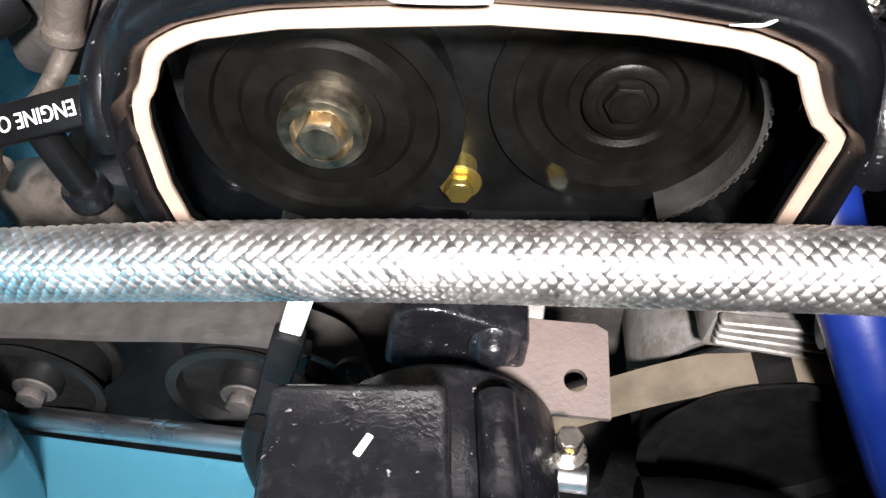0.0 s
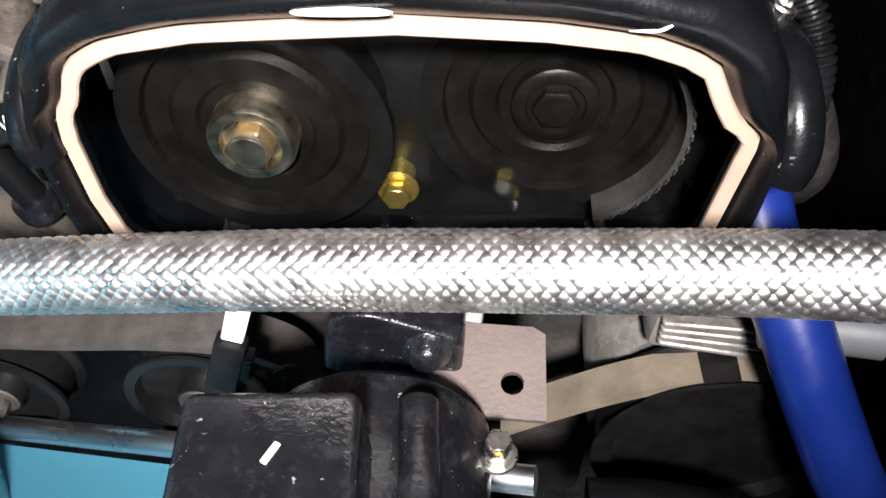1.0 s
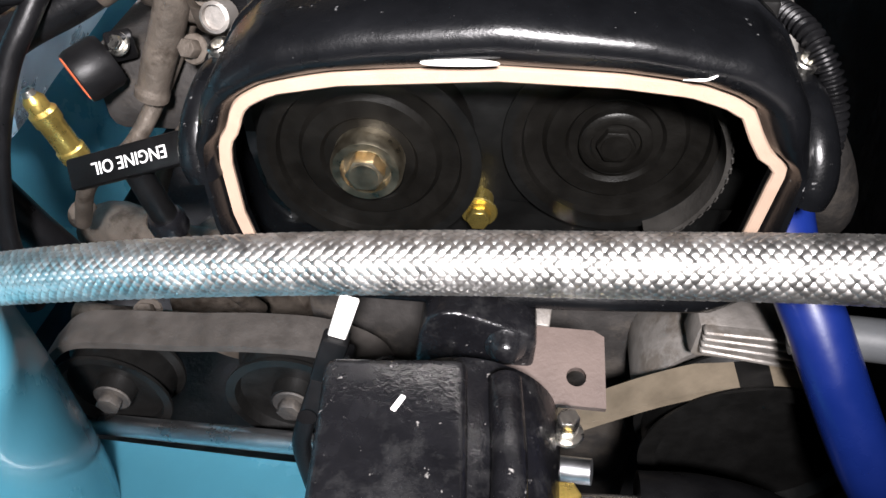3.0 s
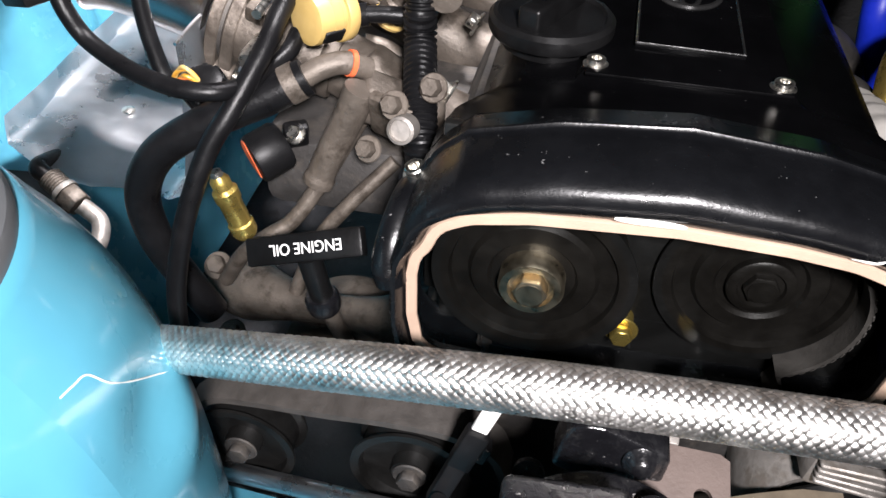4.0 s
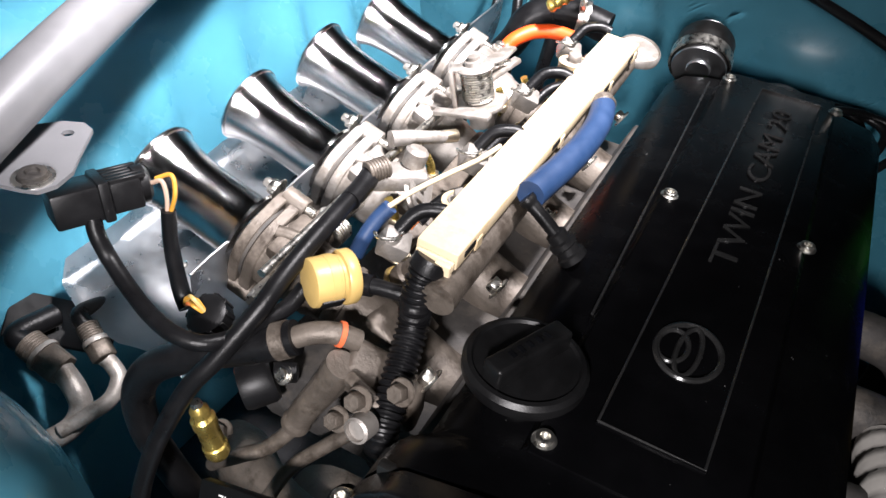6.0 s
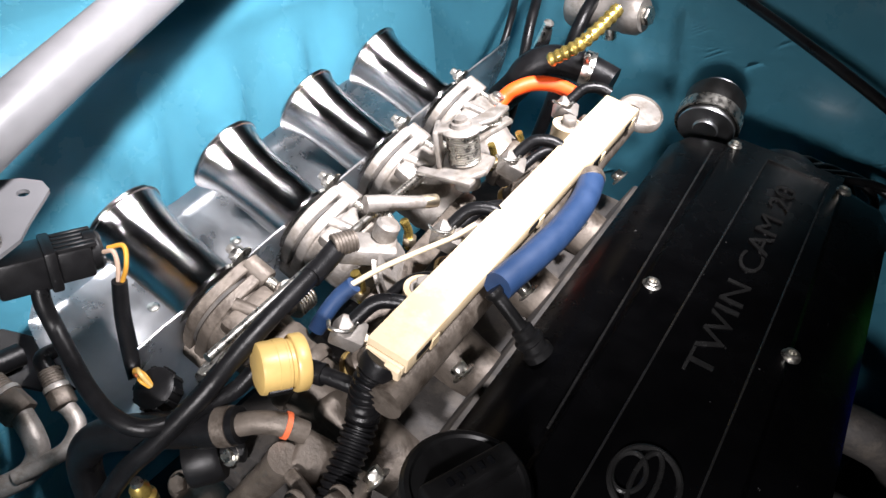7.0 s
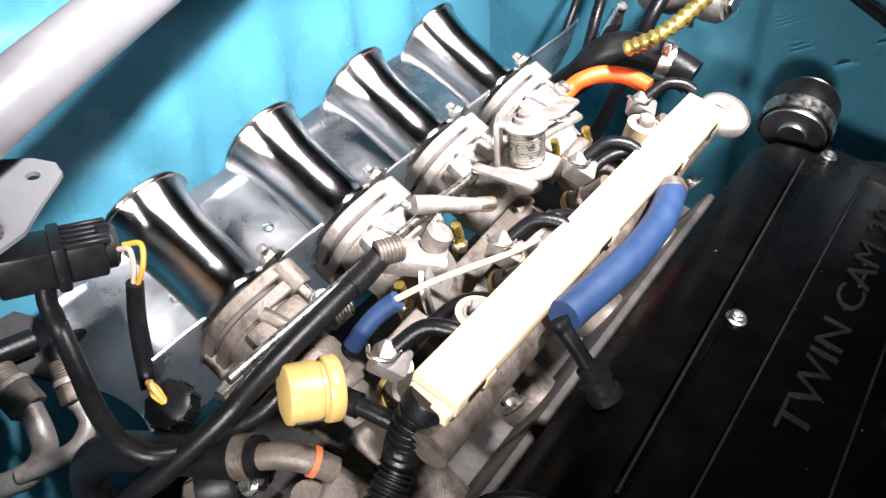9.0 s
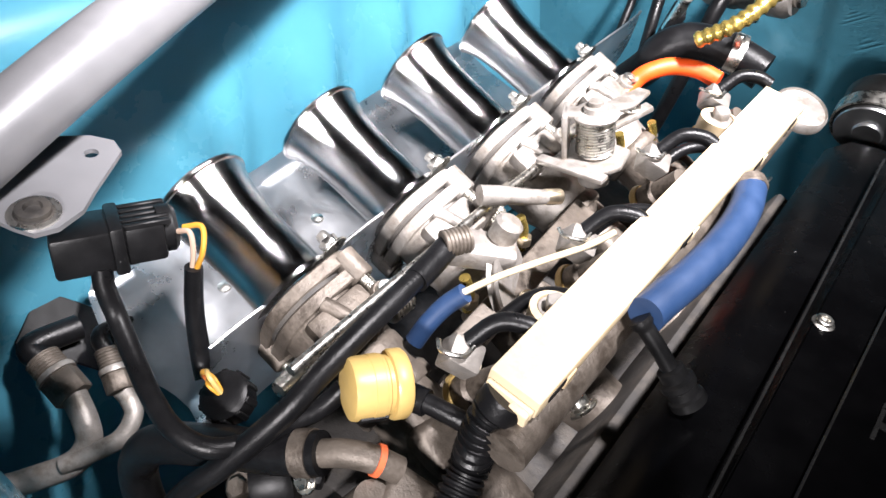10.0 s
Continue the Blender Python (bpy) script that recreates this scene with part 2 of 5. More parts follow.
def hex_bolt(m, r=0.005, h=0.004, washer=True):
    bm = prism(hexagon(r), h, m @ pose(0, 0, 0.001), 0.0005, 1)
    if washer:
        bm = join(bm, lathe([(0, 0), (r * 1.45, 0), (r * 1.5, 0.0006), (r * 1.4, 0.0014), (0, 0.0014)], m, 24))
    return bm


def socket_bolt(m, r=0.0055, h=0.005):
    """A flanged cap bolt with a sunk socket."""
    return lathe([(0, 0), (r * 1.35, 0), (r * 1.35, h * 0.2), (r, h * 0.35), (r, h * 0.9), (r * 0.85, h), (r * 0.55, h), (r * 0.5, h * 0.45), (0, h * 0.45)], m, 24)


def section_sweep(section, ys):
    """A body with one (x, z) outline per y: section(y) gives the outline."""
    bm, rings = bmesh.new(), []
    for y in ys:
        rings.append([bm.verts.new((x, y, z)) for x, z in section(y)])
    k = len(rings[0])
    for a, b in zip(rings, rings[1:]):
        for i in range(k):
            bm.faces.new((a[i], a[(i + 1) % k], b[(i + 1) % k], b[i]))
    bm.faces.new(rings[0][::-1])
    bm.faces.new(rings[-1])
    return bm


def lettering(name, text, size, depth, m, mat, parent):
    cu = bpy.data.curves.new(name, "FONT")
    cu.body, cu.size, cu.extrude, cu.align_x, cu.align_y = text, size, depth, "CENTER", "CENTER"
    tmp = new("tmp", cu)
    me = bpy.data.meshes.new_from_object(tmp.evaluated_get(bpy.context.evaluated_depsgraph_get()))
    bpy.data.objects.remove(tmp)
    bpy.data.curves.remove(cu)
    me.transform(Matrix.Translation(-root_of(parent).location) @ m)
    me.materials.clear()
    me.materials.append(mat)
    me.name = name
    ob = new(name, me)
    ob.parent = parent
    return ob

# ---- the garage and the engine bay ----
def sheet(us, vs, f):
    """A grid surface with points f(u, v)."""
    bm = bmesh.new()
    g = [[bm.verts.new(f(u, v)) for v in vs] for u in us]
    for i in range(len(us) - 1):
        for j in range(len(vs) - 1):
            bm.faces.new((g[i][j], g[i + 1][j], g[i + 1][j + 1], g[i][j + 1]))
    return bm


def spread(a, b, n):
    return [a + (b - a) * k / n for k in range(n + 1)]


def thick(bm, t):
    bmesh.ops.solidify(bm, geom=bm.faces[:], thickness=t)
    return bm


def bump_at(u, v, cu, cv, ru, rv, h):
    return h * math.exp(-(((u - cu) / ru) ** 4 + ((v - cv) / rv) ** 4))


single("ground", box((60, 60, 0.1), pose(0, 0, -0.05), 0), M_FLOOR, "grey stained concrete garage floor under the car", "floor", kind="structure")
for nm, size, at in (("wall_north", (8, 0.2, 3), (0, 4.1, 1.5)), ("wall_south", (8, 0.2, 3), (0, -4.1, 1.5)),
                     ("wall_east", (0.2, 8, 3), (4.1, 0, 1.5)), ("wall_west", (0.2, 8, 3), (-4.1, 0, 1.5))):
    single(nm, box(size, pose(*at), 0), M_WALL, "plain grey plastered garage wall behind the car", "wall", kind="structure")
single("ceiling", box((8.4, 8.4, 0.15), pose(0, 0, 3.08), 0), M_WALL, "plain grey garage ceiling above the open bonnet", "ceiling", kind="structure")


def fender_point(y, v):
    """Inner wing: sloping wall, rounded shoulder and top ledge."""
    if v < 1:
        x, z = -0.395 - 0.075 * v, 0.42 + 0.36 * v
    elif v < 2:
        a = (v - 1) * math.pi / 2
        x, z = -0.470 - 0.05 * (1 - math.cos(a)), 0.78 + 0.05 * math.sin(a)
    else:
        x, z = -0.520 - 0.5 * (v - 2), 0.83 + 0.02 * (v - 2)
    d = 0.0
    if v < 2:
        d += bump_at(y, z, 0.20, 0.70, 0.024, 0.05, 0.018) + bump_at(y, z, 0.29, 0.69, 0.03, 0.07, 0.020)
        d += bump_at(y, z, 0.385, 0.71, 0.026, 0.05, 0.018) + bump_at(y, z, 0.11, 0.66, 0.03, 0.04, -0.010)
        d += 0.004 * math.sin(9 * y + 14 * z) + bump_at(y, z, 0.47, 0.68, 0.035, 0.06, 0.014) + bump_at(y, z, 0.245, 0.60, 0.016, 0.03, 0.008)
    return (x + d, y, z)


single("inner_wing", thick(sheet(spread(-0.25, 0.80, 90), spread(0, 2.25, 60), fender_point), 0.0015), M_TEAL,
       "glossy teal painted inner wing with pressed dents", "car body", kind="structure", angle=60)


def firewall_point(x, z):
    return (x, 0.66 + 0.05 * (x + 0.1) ** 2 + bump_at(x, z, -0.22, 0.70, 0.06, 0.05, -0.015) + bump_at(x, z, 0.02, 0.72, 0.05, 0.05, -0.012), z)


single("firewall", thick(sheet(spread(-0.80, 0.30, 50), spread(0.2, 0.93, 40), firewall_point), 0.0015), M_TEAL,
       "glossy teal painted firewall behind the engine", "car body", kind="structure", angle=60)
single("cowl", box((1.6, 0.3, 0.03), pose(0, 0.84, 0.94), 0.008), M_TEAL, "teal scuttle panel behind the firewall", "car body", kind="structure")
single("heat_lining", thick(sheet(spread(-0.7, 0.75, 60), spread(0.2, 0.9, 40), lambda y, z: (0.33 + 0.012 * math.sin(21 * y) * math.sin(17 * z), y, z)), 0.003),
       M_HEATWRAP, "black gritty heat lining on the wing beside the exhaust", "lining", kind="structure", angle=60)
single("firewall_lining", box((0.36, 0.01, 0.7), pose(0.40, 0.63, 0.55), 0.003), M_HEATWRAP, "black lining on the dark side of the firewall", "lining", kind="structure")
single("splash_tray", box((1.1, 1.5, 0.01), pose(-0.1, 0.0, 0.30), 0.003), M_HEATWRAP, "black grimy tray beneath the engine", "tray", kind="structure")


TOWER = Vector((-0.3180, -0.188, 0.0))


def near(a, b, w):
    """1 where the angle a is close to b, whichever turn it is on."""
    return math.exp(-(((a - b + math.pi) % (2 * math.pi) - math.pi) / w) ** 2)


def tower_point(a, v):
    """Strut tower: a dented round turret under its cap."""
    if v < 0:
        r, z = 0.099 * (1 + v), 0.779
    else:
        r, z = 0.099 + 0.053 * (1 - math.exp(-v / 0.20)) - 0.012 * v, 0.779 - 0.33 * v - 0.004 * min(1, v * 20)
    r += 0.005 * near(a, 0.35, 0.22) * math.exp(-((v - 0.29) / 0.05) ** 2) - 0.006 * near(a, 0.30, 0.22) * math.exp(-((v - 0.22) / 0.06) ** 2)
    r -= 0.004 * near(a, -0.25, 0.10) * math.exp(-((v - 0.16) / 0.05) ** 2) + 0.003 * near(a, -0.6, 0.2) * math.exp(-((v - 0.35) / 0.1) ** 2)
    return (TOWER.x + r * math.cos(a), TOWER.y + r * math.sin(a), z)


tower = thing("strut_tower", (TOWER.x, TOWER.y, 0.45), "teal painted dented strut tower with a grey cap", "strut tower")
part("shell", sheet(spread(0, 2 * math.pi, 96), [-1, -0.5, -0.05, 0.0, 0.012, 0.03, 0.05] + spread(0.07, 0.5, 26) + spread(0.55, 1.0, 6), tower_point), M_TEAL, tower, angle=70)
part("cap", lathe([(0, 0.006), (0.083, 0.006), (0.086, 0.0075), (0.0905, 0.008), (0.0955, 0.006), (0.0972, 0.002), (0.0972, -0.003), (0, -0.002)], pose(TOWER.x, TOWER.y, 0.781), 96), M_GREYCAP, tower, "grey plastic cap")
# thin pale tube along the dented crease
part("crease", tube([tower_point(a, v) for a, v in ((0.70, 0.330), (0.58, 0.275), (0.46, 0.224), (0.31, 0.167), (0.22, 0.128), (0.18, 0.098), (0.12, 0.090), (0.06, 0.085))], 0.0004, 6), M_WHITE, tower, "thin pale line along the crease")

# strut brace above the tower
brace = thing("strut_brace", (-0.3575, 0.0152, 0.8384), "silver grey painted tubular strut brace with a welded tab", "strut brace")
part("bar", tube([(-0.322, -0.165, 0.805), (-0.331, -0.10, 0.823), (-0.352, 0.0, 0.850), (-0.378, 0.110, 0.872), (-0.440, 0.40, 0.925), (-0.475, 0.60, 0.950)], 0.0165, 36), M_SILVER, brace)
tab = plate_with_hole([(-0.372, 0.030), (-0.360, 0.045), (-0.350, 0.0505), (-0.341, 0.0480), (-0.337, 0.042), (-0.3255, 0.024), (-0.3165, 0.0115), (-0.3135, -0.002), (-0.3165, -0.011), (-0.325, -0.0145), (-0.345, -0.020), (-0.365, 0.0)], (-0.348, 0.037), 0.0034, 0.0025,
                      pose(0, 0, 0.8225))
part("tab", tab, M_SILVER, brace)
part("tab_bolt", join(socket_bolt(pose(-0.327, -0.004, 0.825), 0.0072, 0.0042)), M_BLOCK, brace, "dark steel button bolt")
part("tab_washer", lathe([(0.004, 0), (0.0108, 0), (0.0108, 0.0012), (0.004, 0.0012)], pose(-0.327, -0.004, 0.825), 32), M_ZINC, brace, "steel washer")
part("tower_mount", box((0.05, 0.05, 0.012), pose(-0.324, -0.150, 0.796, 0, 0, 5), 0.002), M_SILVER, brace)

# radiator support
panel = thing("front_crossmember", (-0.15, -0.2, 0.4), "teal front crossmember with a grey rolled lip", "car body")
part("top_face", thick(sheet(spread(-0.42, 0.06, 30), spread(0, 1, 10), lambda x, v: (x, -0.108 - 0.157 * (x + 0.03) - 0.26 * v, 0.560 + 0.19 * (x + 0.05) + 0.012 * v)), 0.002), M_TEAL, panel, angle=60)
part("lip", tube([(-0.4225, -0.0459, 0.4961), (-0.3120, -0.0555, 0.5114), (-0.1550, -0.0812, 0.5460), (-0.0013, -0.1055, 0.5797), (0.0493, -0.1129, 0.5892)], 0.0062, 16), M_SHEET, panel, "bare grey rolled edge")

# block and head
block = thing("engine_block", (0, 0.2, 0.32), "grimy dark engine block and cylinder head", "engine")
part("block", box((0.20, 0.44, 0.30), pose(-0.0224, 0.2734, 0.4033), 0.01), M_BLOCK, block)
part("head", box((0.184, 0.46, 0.11), pose(-0.0158, 0.2452, 0.6279), 0.006), M_BLOCK, block, "cast aluminium cylinder head")
part("lower_casting", box((0.13, 0.40, 0.05), pose(-0.160, 0.235, 0.690), 0.010), M_BLOCK, block)
part("front_housing", box((0.21, 0.05, 0.30), pose(-0.0079, 0.0127, 0.5108), 0.012), M_BLOCK, block)
part("side_cover", lathe([(0, 0), (0.05, 0), (0.055, -0.01), (0.055, -0.05), (0, -0.05)], pose(-0.1809, 0.0389, 0.5096, 90, 0, 0), 32), M_DIRTSHADEALU, block)
part("side_casting", tube([(-0.2830, 0.0710, 0.5573), (-0.2329, 0.0443, 0.5748), (-0.1508, 0.0283, 0.5876), (-0.1053, 0.0257, 0.5953)], lambda f: 0.017 + 0.006 * math.sin(9 * f), 20), M_DIRTSHADEALU, block)
part("lower_rib", tube([(-0.2839, 0.0164, 0.5292), (-0.2127, 0.0118, 0.5307), (-0.1431, 0.0114, 0.5329)], 0.008, 12), M_DIRTSHADEALU, block)
for k, (x, y, z) in enumerate([(-0.2655, 0.0332, 0.5407), (-0.2220, 0.0005, 0.5507), (-0.2794, 0.0563, 0.5839)]):
    part("boss", hex_bolt(aim((x, y, z), (x, y - 0.6, z + 0.8)), 0.007, 0.006), M_DIRTSHADEALU, block)

# ---- valve cover ----
WIDE = [(-0.085, 0.789), (-0.05, 0.7955), (0, 0.7985), (0.05, 0.7955), (0.085, 0.789), (0.0985, 0.780), (0.1065, 0.767), (0.109, 0.74), (0.109, 0.69), (-0.109, 0.69), (-0.109, 0.74), (-0.1065, 0.767), (-0.0985, 0.780)]
SLIM = [(-0.060, 0.7935), (-0.0475, 0.7945), (-0.0445, 0.7995), (0.0445, 0.7995), (0.0475, 0.7945), (0.078, 0.789), (0.089, 0.778), (0.092, 0.74), (0.093, 0.70), (-0.093, 0.70), (-0.092, 0.74), (-0.089, 0.778), (-0.078, 0.7895)]


def cover_section(y):
    f = min(1.0, max(0.0, (y + 0.016) / 0.012))
    f = f * f * (3 - 2 * f)
    g = max(0.0, (y - 0.44) / 0.018)
    return [((a * (1 - f) + c * f) * (1 - 0.10 * g * g), (b * (1 - f) + d * f) - 0.010 * g * g * (1 if d > 0.75 else 0)) for (a, b), (c, d) in zip(WIDE, SLIM)]


cover = thing("valve_cover", (0, 0.2, 0.70), "satin black painted twin-cam valve cover on the engine", "valve cover")
body = part("body", section_sweep(cover_section, [-0.033, -0.024, -0.016, -0.013, -0.010, -0.007, -0.004, 0.02, 0.1, 0.2, 0.3, 0.4, 0.44, 0.448, 0.454, 0.458]), M_COVER, cover, angle=35)
part("spark_lid", prism([(-0.044, -0.008), (0.044, -0.008), (0.044, 0.45), (-0.044, 0.45)], 0.0022, pose(0, 0, 0.799), 0.001, 2), M_COVER, cover)
for x, y in ((-0.0396, 0.001), (0.0396, -0.001), (-0.040, 0.226), (0.046, 0.219), (-0.040, 0.435), (0.046, 0.428)):
    part("cover_bolt", join(socket_bolt(pose(x, y, 0.8005), 0.0042, 0.0035)), M_ZINC, cover, "bright zinc cap bolt")
# thin lighter tube draws the highlight along the lid's left edge
part("lid_edge", tube([(-0.047, 0.088, 0.802), (-0.053, 0.415, 0.802)], 0.0008, 8, 12), M_EDGE, cover, "lid edge with its thin highlight in a lighter black")
SKEW = pose(0, 0.02, 0, 0, 0, -1.3)
plate = part("name_plate", prism([(-0.0235, 0), (0.0262, 0), (0.0262, 0.408), (-0.0235, 0.408)], 0.0024, SKEW @ pose(0, 0, 0.8008), 0.0009, 2), M_COVER, cover, "raised black nameplate with embossed letters")
rim_pts = [(-0.0225, 0.001), (0.0252, 0.001), (0.0252, 0.407), (-0.0225, 0.407), (-0.0225, 0.001)]
part("plate_edge", tube([SKEW @ Vector((x, y, 0.8033)) for x, y in rim_pts], 0.0007, 6, smooth=False), M_EDGE, plate)
lettering("lettering", "TWIN CAM 20", 0.0262, 0.0007, SKEW @ pose(0.001, 0.262, 0.8034, 0, 0, 90) @ Matrix.Diagonal((1.38, 0.82, 1, 1)), M_EDGE, plate)


def oval_ring(cx, cy, z, ra, rb, r, seg=40, a0=0.0, a1=2 * math.pi):
    pts = [(cx + ra * math.cos(a0 + (a1 - a0) * k / seg), cy + rb * math.sin(a0 + (a1 - a0) * k / seg), z) for k in range(seg + 1)]
    return tube([SKEW @ Vector(p) for p in pts], r, 8, smooth=False)


part("badge", join(oval_ring(0.0015, 0.067, 0.8035, 0.0158, 0.0200, 0.0017), oval_ring(0.0015, 0.067, 0.8035, 0.0055, 0.0185, 0.0014),
                   oval_ring(-0.0065, 0.067, 0.8035, 0.0075, 0.0120, 0.0014)), M_EDGE, plate, "plain embossed oval badge")

# ---- oil filler cap ----
cap = thing("oil_filler_cap", (-0.063, 0.033, 0.795), "black plastic oil filler cap with a raised grip bar", "oil cap")
CAPM = pose(-0.0625, 0.034, 0.793) @ Matrix.Diagonal((1.10, 1.10, 1.05, 1))
part("rim", lathe([(0, 0), (0.021, 0), (0.0215, 0.005), (0.0262, 0.006), (0.0272, 0.008), (0.0272, 0.0125), (0.0255, 0.0145), (0.0235, 0.0148), (0.0225, 0.0135), (0, 0.0138)], CAPM, 64), M_CAP, cap)
part("grip", box((0.0105, 0.043, 0.012), CAPM @ pose(0, 0, 0.0175, 0, 0, -24), 0.0018, 3), M_CAP, cap)
for k in range(5):
    part("grip_mark", box((0.0035, 0.0022, 0.0006), CAPM @ pose(0, 0, 0.0236, 0, 0, -24) @ pose(0, -0.010 + 0.005 * k, 0), 0), M_TIMING, cap, "worn raised mark")

# ---- timing cover with its cut-out window ----
OUTER = [(-0.086, 0.7900), (-0.05, 0.7985), (0, 0.8030), (0.05, 0.7985), (0.086, 0.7900), (0.0985, 0.7795), (0.106, 0.767), (0.1105, 0.748), (0.110, 0.71), (0.105, 0.678), (0.095, 0.668),
         (0.0, 0.664), (-0.10, 0.668), (-0.110, 0.68), (-0.114, 0.71), (-0.1135, 0.745), (-0.1075, 0.766), (-0.0985, 0.7795)]
WINDOW = [(-0.1045, 0.746), (-0.1000, 0.752), (-0.0965, 0.761), (-0.0915, 0.766), (-0.081, 0.7712), (-0.056, 0.7758), (0, 0.7795), (0.04, 0.7782), (0.065, 0.7755), (0.078, 0.7715), (0.0865, 0.7665),
          (0.092, 0.756), (0.0965, 0.749), (0.1025, 0.7455), (0.1035, 0.741), (0.099, 0.703), (0.0935, 0.693), (0.085, 0.688), (0.037, 0.683), (-0.06, 0.682), (-0.096, 0.6845), (-0.1035, 0.692), (-0.1065, 0.71), (-0.1065, 0.735)]


def ring_points(poly, n=160, c=(0.0, 0.727)):
    """The outline met by rays from c, n of them."""
    out = []
    for k in range(n):
        a = 2 * math.pi * k / n
        d = (math.cos(a), math.sin(a))
        best = 0.0
        for (x0, z0), (x1, z1) in zip(poly, poly[1:] + poly[:1]):
            ex, ez = x1 - x0, z1 - z0
            det = d[0] * -ez + d[1] * ex
            if abs(det) < 1e-12:
                continue
            px, pz = x0 - c[0], z0 - c[1]
            s = (px * -ez + pz * ex) / det
            u = (d[0] * pz - d[1] * px) / det
            if s > 0 and -1e-6 <= u <= 1 + 1e-6:
                best = max(best, s)
        out.append((c[0] + best * d[0], c[1] + best * d[1]))
    return out


def blend(a, b, f):
    return [(p[0] + (q[0] - p[0]) * f, p[1] + (q[1] - p[1]) * f) for p, q in zip(a, b)]


def grow(ring, d):
    """The ring moved outward by d metres."""
    n, out = len(ring), []
    for i, (x, z) in enumerate(ring):
        ax, az = ring[i - 2]
        bx, bz = ring[(i + 2) % n]
        tx, tz = bx - ax, bz - az
        k = math.hypot(tx, tz) or 1
        out.append((x + d * tz / k, z - d * tx / k))
    return out


def loft(rows):
    """rows of (ring, y), joined one to the next."""
    bm = bmesh.new()
    vs = [[bm.verts.new((x, y, z)) for x, z in ring] for ring, y in rows]
    n = len(vs[0])
    for a, b in zip(vs, vs[1:]):
        for i in range(n):
            bm.faces.new((a[i], a[(i + 1) % n], b[(i + 1) % n], b[i]))
    return bm


RIN, ROUT = ring_points(WINDOW), ring_points(OUTER)
RTRIM = grow(RIN, -0.0052)
timing = thing("timing_cover", (0, -0.06, 0.67), "scuffed black timing belt cover with a window cut into it", "timing cover")
part("shell", loft([(RTRIM, -0.0755), (RTRIM, -0.0785), (RIN, -0.0785), (blend(RIN, ROUT, 0.15), -0.0835), (blend(RIN, ROUT, 0.38), -0.0880), (blend(RIN, ROUT, 0.60), -0.0885), (blend(RIN, ROUT, 0.80), -0.0855),
                    (blend(RIN, ROUT, 0.90), -0.0800), (blend(RIN, ROUT, 0.955), -0.070), (blend(RIN, ROUT, 0.985), -0.056), (blend(RIN, ROUT, 0.985), -0.0515), (ROUT, -0.0507), (grow(ROUT, 0.0012), -0.0500), (grow(ROUT, 0.0014), -0.0485), (grow(ROUT, 0.0006), -0.0470), (grow(ROUT, 0.0002), -0.0365), (grow(ROUT, -0.0008), -0.0352), (blend(RIN, ROUT, 0.9), -0.0345)]), M_TIMING, timing, angle=50)
part("window_edge", loft([(RTRIM, -0.0790), (RTRIM, -0.0806), (grow(RTRIM, 0.0006), -0.0812), (grow(RIN, -0.0006), -0.0812), (RIN, -0.0800), (RIN, -0.0760)]), M_TRIM, timing, "pale tan raw edge round the window")
pane_bm = bmesh.new()
pane_bm.faces.new([pane_bm.verts.new((x, -0.0798, z)) for x, z in grow(RTRIM, 0.0008)])
pane = part("pane", pane_bm, M_PANE, timing, "dusty window pane, tinted so the inside stays shaded")
pane.visible_shadow = False
part("scrape", tube([(-0.0255, -0.0862, 0.7838), (-0.018, -0.0865, 0.7843), (-0.008, -0.0865, 0.7845), (0.0005, -0.0862, 0.7842)], lambda f: 0.0003 + 0.0010 * math.sin(math.pi * min(1, max(0, f))) ** 0.5, 8), M_WHITE, timing, "white scraped bare patch")
part("scratch", tube([(0.060, -0.0832, 0.7790), (0.067, -0.0878, 0.7820), (0.073, -0.0862, 0.7862)], 0.0006, 6), M_WHITE, timing, "pale scratch")
for sx in (-1, 1):
    part("lug", tube([(sx * 0.1095, -0.046, 0.7560), (sx * 0.1105, -0.060, 0.7565), (sx * 0.1125, -0.074, 0.749), (sx * 0.1135, -0.081, 0.738), (sx * 0.1125, -0.082, 0.730)], lambda f: 0.0076 - 0.002 * max(0, f - 0.7), 20), M_TIMING, timing)
    part("lug_seat", lathe([(0, -0.006), (0.0085, -0.006), (0.0085, 0.001), (0, 0.001)], pose(sx * 0.109, -0.046, 0.7615, 15, sx * 12, 0), 24), M_TIMING, timing)
    part("lug_bolt", join(socket_bolt(pose(sx * 0.109, -0.0465, 0.7625, 15, sx * 12, 0), 0.0047, 0.006)), M_ZINC, timing, "bright cap bolt")

single("timing_back_plate", join(box((0.20, 0.006, 0.125), pose(0, -0.0335, 0.722), 0.002), box((0.215, 0.005, 0.064), pose(0, -0.0365, 0.720), 0.002)), M_PULLEY, "dark plate behind the cam pulleys", "back plate")


